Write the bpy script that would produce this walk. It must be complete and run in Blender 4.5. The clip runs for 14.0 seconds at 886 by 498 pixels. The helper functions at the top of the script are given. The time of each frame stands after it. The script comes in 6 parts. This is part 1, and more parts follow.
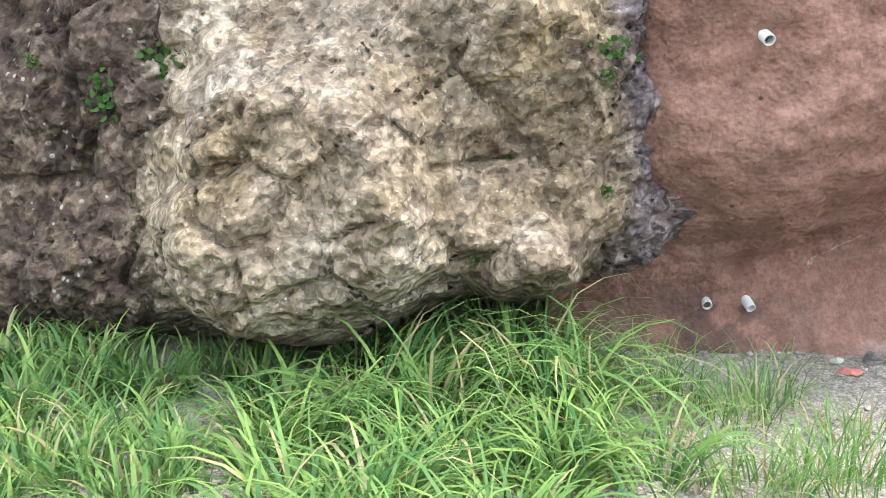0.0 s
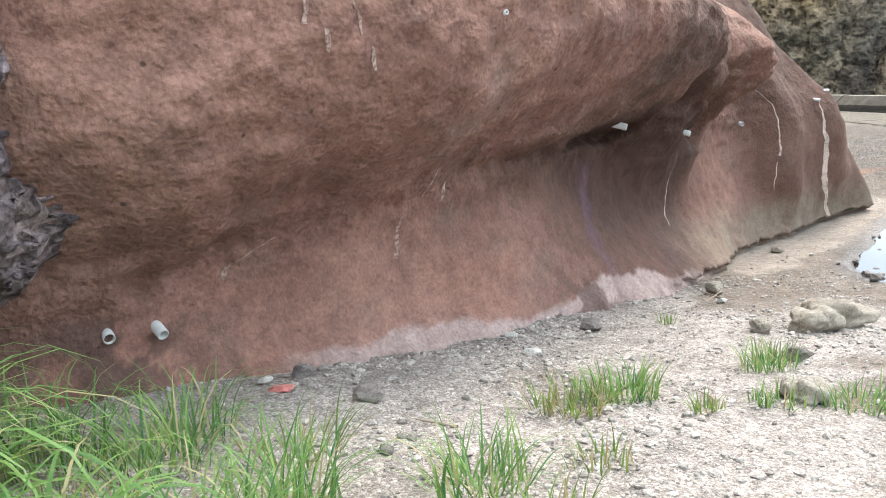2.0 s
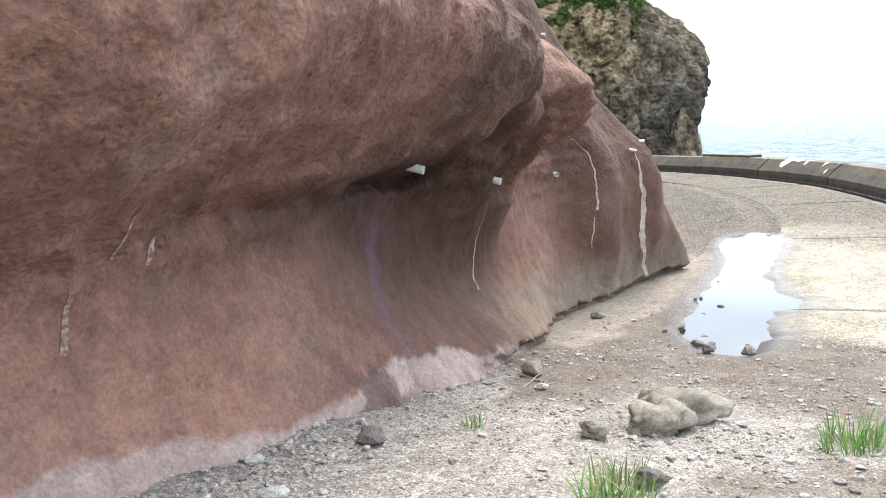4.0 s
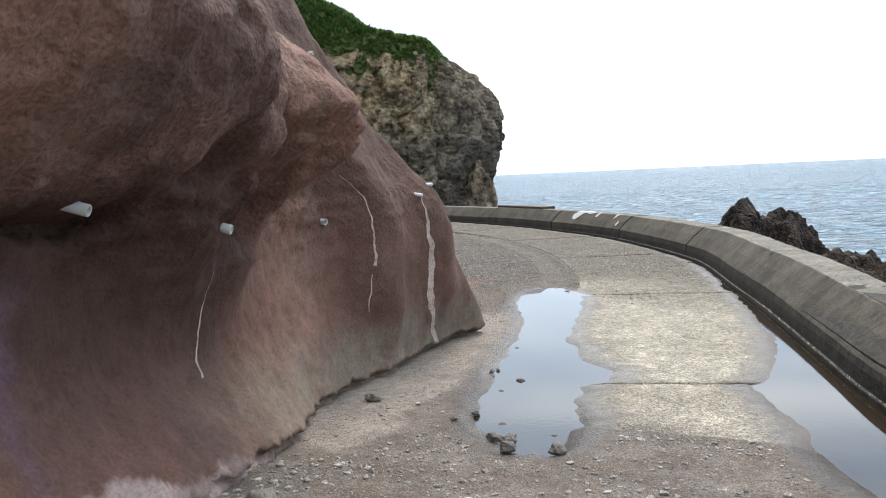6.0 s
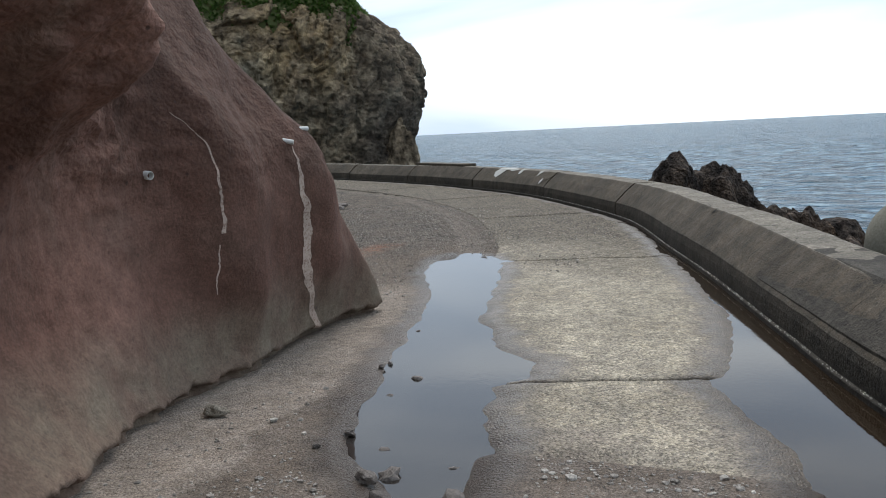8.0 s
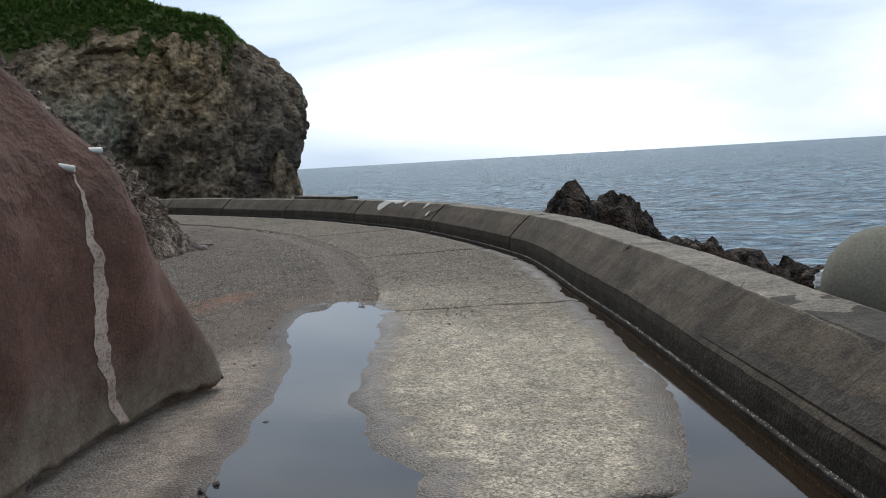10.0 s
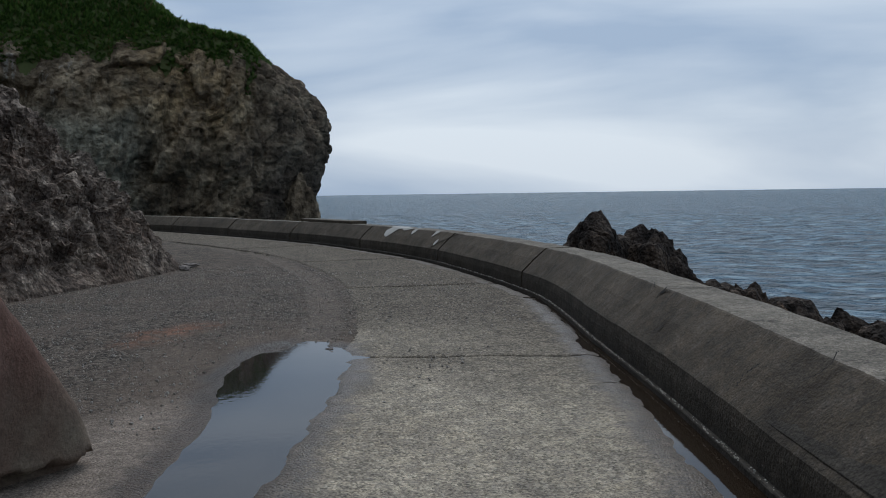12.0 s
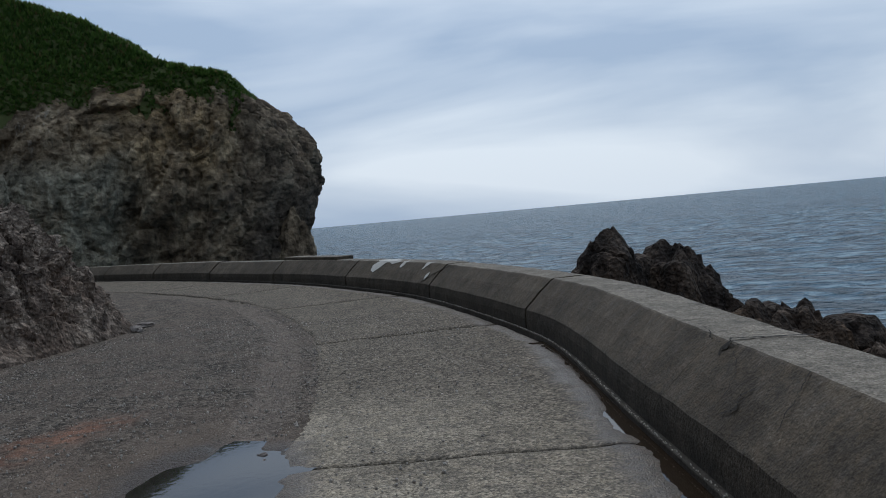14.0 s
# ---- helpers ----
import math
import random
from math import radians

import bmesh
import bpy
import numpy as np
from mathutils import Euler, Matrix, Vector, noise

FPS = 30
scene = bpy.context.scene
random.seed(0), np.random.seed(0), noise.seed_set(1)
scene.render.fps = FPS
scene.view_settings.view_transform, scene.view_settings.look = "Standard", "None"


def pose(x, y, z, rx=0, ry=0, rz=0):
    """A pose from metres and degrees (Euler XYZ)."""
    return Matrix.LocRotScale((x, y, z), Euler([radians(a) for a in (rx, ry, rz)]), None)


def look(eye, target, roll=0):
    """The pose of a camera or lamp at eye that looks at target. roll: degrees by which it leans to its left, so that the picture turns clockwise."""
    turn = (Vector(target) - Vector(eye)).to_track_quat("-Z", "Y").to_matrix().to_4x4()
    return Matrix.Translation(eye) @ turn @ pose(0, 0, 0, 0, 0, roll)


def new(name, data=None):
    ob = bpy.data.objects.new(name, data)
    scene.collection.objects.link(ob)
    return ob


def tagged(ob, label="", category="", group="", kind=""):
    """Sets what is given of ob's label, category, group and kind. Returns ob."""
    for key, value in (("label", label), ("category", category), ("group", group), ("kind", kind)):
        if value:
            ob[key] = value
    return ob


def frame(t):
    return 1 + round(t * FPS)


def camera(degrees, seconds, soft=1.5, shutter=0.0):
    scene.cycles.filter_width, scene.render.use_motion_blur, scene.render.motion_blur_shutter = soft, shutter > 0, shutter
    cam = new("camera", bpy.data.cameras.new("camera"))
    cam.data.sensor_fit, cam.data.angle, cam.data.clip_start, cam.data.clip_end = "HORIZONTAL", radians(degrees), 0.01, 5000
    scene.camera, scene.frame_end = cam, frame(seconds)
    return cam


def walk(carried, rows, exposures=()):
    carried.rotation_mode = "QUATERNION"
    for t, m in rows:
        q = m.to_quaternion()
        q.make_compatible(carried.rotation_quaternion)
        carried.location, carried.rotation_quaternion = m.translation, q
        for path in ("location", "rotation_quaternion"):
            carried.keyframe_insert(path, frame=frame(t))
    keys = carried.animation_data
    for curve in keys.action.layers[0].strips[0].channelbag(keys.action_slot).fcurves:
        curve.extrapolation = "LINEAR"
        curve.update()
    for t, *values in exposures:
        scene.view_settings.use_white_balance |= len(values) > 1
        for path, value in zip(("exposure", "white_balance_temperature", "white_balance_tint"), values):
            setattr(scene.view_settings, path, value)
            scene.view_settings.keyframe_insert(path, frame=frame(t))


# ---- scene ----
cam = camera(52.9, 14.0, 1.0)
SIZE = 1.2
PATH = [
    (0, (-1.046, -0.598, 2.29), (-1.054, 1.366, 1.917), -5.8),
    (0.5, (-1.075, -0.467, 2.2), (-0.807, 1.476, 1.808), -5.9),
    (1, (-1.012, -0.325, 2.038), (-0.396, 1.541, 1.662), -6.2),
    (1.5, (-0.942, -0.126, 1.926), (-0.018, 1.612, 1.568), -5.9),
    (2, (-0.778, 0.093, 1.893), (0.406, 1.669, 1.554), -5.3),
    (2.5, (-0.515, 0.345, 1.868), (0.856, 1.774, 1.59), -4.4),
    (2.7, (-0.4, 0.453, 1.863), (1.01, 1.845, 1.593), -3.9),
    (4.8, (0.922, 1.212, 1.654), (2.506, 2.416, 1.443), -3.9),
    (5, (1.066, 1.278, 1.649), (2.686, 2.434, 1.454), -3.7),
    (5.5, (1.447, 1.472, 1.623), (3.128, 2.542, 1.446), -3.6),
    (6, (1.88, 1.652, 1.612), (3.638, 2.593, 1.451), -2.6),
    (6.5, (2.214, 1.768, 1.595), (4.012, 2.628, 1.428), -1.9),
    (7, (2.613, 1.941, 1.577), (4.412, 2.794, 1.387), -2.6),
    (7.2, (2.772, 1.969, 1.531), (4.572, 2.815, 1.317), -2.5),
    (9.3, (4.459, 2.453, 1.419), (6.322, 3.143, 1.189), -3.3),
    (9.5, (4.589, 2.502, 1.401), (6.462, 3.171, 1.188), -3.3),
    (10, (5.016, 2.576, 1.398), (6.926, 3.133, 1.2), -3.3),
    (10.5, (5.401, 2.689, 1.368), (7.333, 3.184, 1.219), -2.8),
    (11, (5.74, 2.763, 1.325), (7.675, 3.252, 1.194), -2.7),
    (11.5, (6.272, 2.75, 1.282), (8.189, 3.318, 1.227), -1.1),
    (12, (6.685, 2.787, 1.239), (8.587, 3.394, 1.114), -0.8),
    (12.5, (7.192, 2.898, 1.227), (9.083, 3.541, 1.112), -2.2),
    (13, (7.741, 2.97, 1.257), (9.627, 3.626, 1.156), -3.5),
    (13.5, (8.199, 3.095, 1.292), (10.075, 3.786, 1.229), -4.5),
    (14, (8.679, 3.163, 1.281), (10.579, 3.78, 1.207), -5.2),
]
EXPOSURES = [(0.0, 2.1, 7000, 10), (2.0, 1.72, 7000, 10), (2.7, 1.68, 7000, 10), (5.0, 1.5, 6900, 10), (5.5, 1.33, 6850, 10), (6.0, 0.88, 6800, 10), (6.5, 0.48, 6780, 10), (7.0, 0.1, 6750, 10), (9.5, 0.17, 6800, 10), (10.0, -0.06, 6750, 10), (11.0, -0.36, 6600, 10), (12.0, -0.8, 6350, 10), (12.5, -0.8, 6300, 10), (14.0, -0.75, 6280, 10)]
walk(cam, [(t, look(Vector(eye) * SIZE, Vector(target) * SIZE, roll)) for t, eye, target, roll in PATH], EXPOSURES)

# ---- world and sun: a bright overcast sky ----
SUN_UP, SUN_TURN = 50.0, 76.0
world = bpy.data.worlds.new("overcast_sky")
scene.world = world
world.use_nodes = True
wt = world.node_tree
wt.nodes.clear()


def wnode(kind, **inputs):
    n = wt.nodes.new(kind)
    for k, v in inputs.items():
        n.inputs[k].default_value = v
    return n


w_out = wnode("ShaderNodeOutputWorld")
w_bg = wnode("ShaderNodeBackground")
w_bg.inputs["Strength"].default_value = 0.12
w_sky = wnode("ShaderNodeTexSky")
w_sky.sky_type, w_sky.sun_disc = "NISHITA", False
w_sky.sun_elevation, w_sky.sun_rotation = radians(SUN_UP), radians(SUN_TURN)
w_sky.air_density, w_sky.dust_density, w_sky.ozone_density = 1.0, 3.0, 1.0
w_co = wnode("ShaderNodeTexCoord")
w_map = wnode("ShaderNodeMapping")
w_map.inputs["Scale"].default_value = (1.0, 1.0, 5.2)
w_map.inputs["Rotation"].default_value = (radians(5), radians(-4), 0)
w_noise = wnode("ShaderNodeTexNoise", Scale=1.9, Detail=6.0, Roughness=0.46, Distortion=0.35)
w_ramp = wnode("ShaderNodeValToRGB")
w_ramp.color_ramp.elements[0].position, w_ramp.color_ramp.elements[1].position = 0.36, 0.66
w_ramp.color_ramp.elements[0].color = (4.6, 6.1, 8.2, 1)
w_ramp.color_ramp.elements[1].color = (9.8, 10.9, 12.0, 1)
w_mix = wnode("ShaderNodeMixRGB", Fac=0.9)
wt.links.new(w_co.outputs["Generated"], w_map.inputs["Vector"])
wt.links.new(w_map.outputs["Vector"], w_noise.inputs["Vector"])
wt.links.new(w_noise.outputs["Fac"], w_ramp.inputs["Fac"])
wt.links.new(w_sky.outputs["Color"], w_mix.inputs["Color1"])
wt.links.new(w_ramp.outputs["Color"], w_mix.inputs["Color2"])
# the cloud cover is brighter round the veiled sun
w_dot = wnode("ShaderNodeVectorMath")
w_dot.operation = "DOT_PRODUCT"
w_dot.inputs[1].default_value = (math.sin(radians(SUN_TURN)) * math.cos(radians(SUN_UP)), math.cos(radians(SUN_TURN)) * math.cos(radians(SUN_UP)), math.sin(radians(SUN_UP)))
w_glow = wnode("ShaderNodeMapRange")
for _k, _v in (("From Min", -1.0), ("From Max", 1.0), ("To Min", 0.42), ("To Max", 1.18)):
    w_glow.inputs[_k].default_value = _v
w_lit = wnode("ShaderNodeVectorMath")
w_lit.operation = "SCALE"
wt.links.new(w_co.outputs["Generated"], w_dot.inputs[0])
wt.links.new(w_dot.outputs["Value"], w_glow.inputs["Value"])
wt.links.new(w_mix.outputs["Color"], w_lit.inputs[0])
wt.links.new(w_glow.outputs["Result"], w_lit.inputs["Scale"])
wt.links.new(w_lit.outputs["Vector"], w_bg.inputs["Color"])
wt.links.new(w_bg.outputs["Background"], w_out.inputs["Surface"])

sun = new("sun", bpy.data.lights.new("sun", "SUN"))
sun.data.energy, sun.data.angle, sun.data.color = 1.5, radians(25), (1.0, 0.96, 0.9)
_a, _e = radians(SUN_TURN), radians(SUN_UP)
sun.matrix_world = look((0, 0, 30), Vector((0, 0, 30)) - 10 * Vector((math.sin(_a) * math.cos(_e), math.cos(_a) * math.cos(_e), math.sin(_e))))


# ---- materials ----
class Mat:
    """Small builder for node materials in object-space metres."""

    def __init__(self, name, rough=0.8, metal=0.0, spec=0.4):
        self.m = bpy.data.materials.new(name)
        self.m.use_nodes = True
        self.t = self.m.node_tree
        self.b = self.t.nodes["Principled BSDF"]
        self.b.inputs["Roughness"].default_value = rough
        self.b.inputs["Metallic"].default_value = metal
        self.b.inputs["Specular IOR Level"].default_value = spec
        self.co = self.t.nodes.new("ShaderNodeTexCoord").outputs["Object"]
        self.height = None

    def put(self, socket, value):
        if isinstance(value, bpy.types.NodeSocket):
            self.t.links.new(value, socket)
        elif isinstance(value, tuple) and len(value) == 3 and socket.type == "RGBA":
            socket.default_value = (*value, 1)
        else:
            socket.default_value = value

    def at(self, scale=(1, 1, 1), turn=(0, 0, 0)):
        n = self.t.nodes.new("ShaderNodeMapping")
        n.inputs["Scale"].default_value, n.inputs["Rotation"].default_value = scale, turn
        self.t.links.new(self.co, n.inputs["Vector"])
        return n.outputs["Vector"]

    def noise(self, scale, detail=4.0, rough=0.55, vec=None, warp=0.0):
        n = self.t.nodes.new("ShaderNodeTexNoise")
        self.t.links.new(vec or self.co, n.inputs["Vector"])
        n.inputs["Scale"].default_value, n.inputs["Detail"].default_value = scale, detail
        n.inputs["Roughness"].default_value, n.inputs["Distortion"].default_value = rough, warp
        return n.outputs["Fac"]

    def cells(self, scale, feature="F1", out="Distance", vec=None, spread=1.0):
        n = self.t.nodes.new("ShaderNodeTexVoronoi")
        n.feature = feature
        self.t.links.new(vec or self.co, n.inputs["Vector"])
        n.inputs["Scale"].default_value, n.inputs["Randomness"].default_value = scale, spread
        return n.outputs[out]

    def ramp(self, fac, *stops):
        n = self.t.nodes.new("ShaderNodeValToRGB")
        e = n.color_ramp.elements
        while len(e) < len(stops):
            e.new(0.5)
        for el, (p, c) in zip(e, stops):
            el.position = p
            el.color = (*c, 1) if isinstance(c, tuple) else (c, c, c, 1)
        self.t.links.new(fac, n.inputs["Fac"])
        return n.outputs["Color"]

    def mix(self, fac, a, b, how="MIX"):
        n = self.t.nodes.new("ShaderNodeMixRGB")
        n.blend_type = how
        self.put(n.inputs["Fac"], fac)
        self.put(n.inputs["Color1"], a)
        self.put(n.inputs["Color2"], b)
        return n.outputs["Color"]

    def math(self, how, a, b=0.0, clamp=False):
        n = self.t.nodes.new("ShaderNodeMath")
        n.operation, n.use_clamp = how, clamp
        self.put(n.inputs[0], a)
        self.put(n.inputs[1], b)
        return n.outputs[0]

    def mask(self, name):
        n = self.t.nodes.new("ShaderNodeAttribute")
        n.attribute_name = name
        return n.outputs["Fac"]

    def rand(self, island=False):
        if island:
            return self.t.nodes.new("ShaderNodeNewGeometry").outputs["Random Per Island"]
        return self.t.nodes.new("ShaderNodeObjectInfo").outputs["Random"]

    def normal_z(self):
        n = self.t.nodes.new("ShaderNodeSeparateXYZ")
        self.t.links.new(self.t.nodes.new("ShaderNodeNewGeometry").outputs["Normal"], n.inputs[0])
        return n.outputs["Z"]

    def bump(self, height, dist=0.01, strength=1.0):
        n = self.t.nodes.new("ShaderNodeBump")
        n.inputs["Strength"].default_value, n.inputs["Distance"].default_value = strength, dist
        self.t.links.new(height, n.inputs["Height"])
        if self.height:
            self.t.links.new(self.height, n.inputs["Normal"])
        self.height = n.outputs["Normal"]
        self.t.links.new(self.height, self.b.inputs["Normal"])

    def grain(self, c, *layers):
        """Multiply a colour by noise: layers of (scale, detail, low, high)."""
        for scale, detail, low, high in layers:
            n = self.noise(scale, detail, 0.68)
            c = self.mix(1.0, c, self.ramp(n, (0.36, low), (0.64, high)), "MULTIPLY")
        return c

    def done(self, color=None, rough=None):
        if color is not None:
            self.put(self.b.inputs["Base Color"], color)
        if rough is not None:
            self.put(self.b.inputs["Roughness"], rough)
        return self.m


def mat_shotcrete():
    m = Mat("red_shotcrete", 0.88, spec=0.25)
    big, mid = m.noise(0.7, 4, 0.5), m.noise(3.5, 4, 0.55)
    c = m.ramp(big, (0.3, (0.195, 0.099, 0.074)), (0.5, (0.262, 0.138, 0.105)), (0.72, (0.325, 0.183, 0.143)))
    c = m.mix(m.ramp(mid, (0.36, 0.5), (0.6, 0.0)), c, (0.15, 0.082, 0.062))
    c = m.mix(m.ramp(m.noise(1.6, 4, 0.55), (0.55, 0.0), (0.7, 0.4)), c, (0.24, 0.172, 0.138))
    streak = m.noise(3.2, 4, 0.55, m.at((1, 1, 0.14)))
    c = m.mix(m.math("MULTIPLY", m.ramp(streak, (0.45, 0.0), (0.65, 0.55)), m.mask("damp_shade")), c, (0.105, 0.078, 0.06))
    # dark brown by mask: damp stain plus painted shade of the overhang
    c = m.mix(m.math("MULTIPLY", m.mask("damp_shade"), 0.92), c, (0.056, 0.029, 0.021))
    c = m.mix(m.math("MULTIPLY", m.mask("wash"), m.ramp(mid, (0.3, 0.75), (0.6, 0.95))), c, (0.37, 0.28, 0.255))
    c = m.mix(m.math("MULTIPLY", m.mask("green"), m.ramp(mid, (0.3, 0.3), (0.65, 0.75))), c, (0.2, 0.178, 0.135))
    c = m.mix(m.math("MULTIPLY", m.mask("violet"), m.ramp(mid, (0.3, 0.25), (0.6, 0.7))), c, (0.13, 0.078, 0.105))
    c = m.mix(m.math("MULTIPLY", m.mask("chip"), 0.85), c, (0.1, 0.06, 0.05))
    c = m.grain(c, (11, 3, 0.87, 1.11), (45, 2, 0.84, 1.13))
    # small pits are only coloured dots, their shade put into the colour
    pits = m.cells(5.5)
    c = m.mix(m.math("MULTIPLY", m.ramp(pits, (0.05, 0.8), (0.085, 0.0)), m.math("ADD", m.mask("rough"), 0.25, True)), c, (0.05, 0.03, 0.025))
    c = m.mix(m.math("MULTIPLY", m.ramp(m.noise(24, 3, 0.6), (0.38, 0.4), (0.52, 0.0)), m.mask("rough")), c, m.mix(1.0, c, (0.55, 0.52, 0.5), "MULTIPLY"))
    crust = m.math("ADD", m.math("MULTIPLY", m.cells(34, "SMOOTH_F1"), 0.8), m.noise(15, 4, 0.62))
    m.bump(m.math("MULTIPLY", crust, m.mask("rough")), 0.04, 0.5)
    m.bump(m.noise(65, 3, 0.65), 0.01, 0.8)
    return m.done(c)


def mat_rock(name, dark, mid_c, light, warm, scale=1.0, spot=0.0):
    m = Mat(name, 0.92, spec=0.2)
    big, mid = m.noise(0.9 * scale, 4, 0.5), m.noise(3.4 * scale, 5, 0.55)
    c = m.ramp(mid, (0.3, dark), (0.48, mid_c), (0.7, light))
    c = m.mix(m.ramp(big, (0.42, 0.0), (0.66, 0.8)), c, warm)
    tint = m.cells(9 * scale, out="Color")
    bw = m.t.nodes.new("ShaderNodeRGBToBW")
    m.t.links.new(tint, bw.inputs[0])
    c = m.mix(0.3, c, m.mix(1.0, c, m.ramp(bw.outputs[0], (0.2, 0.5), (0.8, 1.3)), "MULTIPLY"))
    crack = m.cells(6 * scale, "DISTANCE_TO_EDGE", vec=m.at((1, 1, 1.4)))
    c = m.mix(m.math("MULTIPLY", m.ramp(crack, (0.0, 0.6), (0.06, 0.0)), m.ramp(mid, (0.4, 0.0), (0.6, 1.0))), c, dark)
    if spot:
        c = m.mix(m.ramp(m.cells(26 * scale), (0.12, spot), (0.2, 0.0)), c, (0.5, 0.47, 0.4))
    # dark brown rock, and painted shade of the hollow and crevices
    c = m.mix(m.mask("dark_rock_shade"), c, m.mix(m.ramp(mid, (0.35, 0.0), (0.75, 1.0)), (0.045, 0.03, 0.025), (0.17, 0.12, 0.092)))
    if spot:
        clast = m.math("MULTIPLY", m.ramp(m.cells(13 * scale), (0.16, 0.75), (0.22, 0.0)), m.ramp(m.noise(2.6 * scale, 3), (0.5, 0.0), (0.56, 1.0)))
        c = m.mix(m.math("MULTIPLY", clast, m.mask("dark_rock_shade")), c, (0.46, 0.42, 0.36))
    c = m.mix(m.mask("violet"), c, m.mix(m.ramp(m.noise(7 * scale, 4, 0.65), (0.36, 0.0), (0.66, 1.0)), (0.055, 0.04, 0.043), (0.27, 0.215, 0.225)))
    for size, low, high in ((5.5, 0.8, 1.16), (15, 0.7, 1.28), (34, 0.74, 1.26)):
        chip = m.t.nodes.new("ShaderNodeRGBToBW")
        m.t.links.new(m.cells(size * scale, out="Color"), chip.inputs[0])
        c = m.mix(1.0, c, m.ramp(chip.outputs[0], (0.2, low), (0.8, high)), "MULTIPLY")
    c = m.grain(c, (3.2 * scale, 3, 0.85, 1.15), (20 * scale, 3, 0.82, 1.18))
    m.bump(m.cells(17 * scale), 0.05 / scale, 0.8)
    m.bump(m.noise(9 * scale, 4, 0.55), 0.035 / scale, 0.6)
    m.bump(m.noise(45 * scale, 3, 0.6), 0.012 / scale, 0.7)
    return m.done(c)


def mat_ground():
    m = Mat("gravel_ground", 0.9, spec=0.25)
    mid = m.noise(3.0, 6, 0.6)
    stones = m.cells(34, out="Color")
    edge = m.cells(34, "DISTANCE_TO_EDGE")
    stones2 = m.cells(62, out="Color")
    grey = m.ramp(mid, (0.3, (0.225, 0.168, 0.138)), (0.55, (0.34, 0.265, 0.22)), (0.75, (0.43, 0.35, 0.29)))
    bw = m.t.nodes.new("ShaderNodeRGBToBW")
    m.t.links.new(stones, bw.inputs[0])
    bw2 = m.t.nodes.new("ShaderNodeRGBToBW")
    m.t.links.new(stones2, bw2.inputs[0])
    peb = m.mix(m.ramp(bw.outputs[0], (0.25, 0.0), (0.85, 1.0)), m.mix(0.5, grey, (0.16, 0.14, 0.13)), m.mix(0.35, grey, (0.68, 0.65, 0.6)))
    peb = m.mix(0.4, peb, m.mix(bw2.outputs[0], (0.17, 0.15, 0.14), (0.55, 0.52, 0.48)))
    peb = m.mix(m.ramp(edge, (0.0, 0.75), (0.05, 0.0)), peb, (0.15, 0.125, 0.11))
    asph = m.mix(m.ramp(bw.outputs[0], (0.3, 0.0), (0.85, 1.0)), (0.023, 0.018, 0.014), (0.22, 0.187, 0.153))
    asph = m.mix(m.ramp(m.noise(1.1, 5, 0.6), (0.42, 0.0), (0.62, 0.5)), asph, (0.15, 0.115, 0.092))
    c = m.mix(m.mask("asphalt"), peb, asph)
    c = m.mix(m.math("MULTIPLY", m.mask("mud"), m.ramp(mid, (0.25, 0.55), (0.6, 0.95))), c,
              m.mix(m.noise(22, 5, 0.7), (0.085, 0.063, 0.048), (0.21, 0.165, 0.13)))
    c = m.mix(m.math("MULTIPLY", m.mask("screed"), m.ramp(m.noise(9, 5), (0.35, 0.6), (0.6, 1.0))), c,
              m.mix(m.noise(45, 4, 0.7), (0.225, 0.18, 0.147), (0.35, 0.295, 0.245)))
    c = m.mix(m.math("MULTIPLY", m.mask("rust"), m.ramp(m.noise(7, 4), (0.35, 0.0), (0.6, 0.85))), c, (0.25, 0.12, 0.075))
    c = m.mix(m.mask("wet"), c, m.mix(1.0, c, (0.42, 0.39, 0.37), "MULTIPLY"))
    rough = m.mix(m.mask("wet"), (0.92,) * 3, (0.35,) * 3)
    c = m.grain(c, (2.2, 4, 0.84, 1.13), (14, 3, 0.82, 1.18), (75, 2, 0.62, 1.38))
    m.bump(edge, 0.03, 0.6)
    m.bump(m.noise(120, 3, 0.75), 0.012, 0.8)
    return m.done(c, rough)


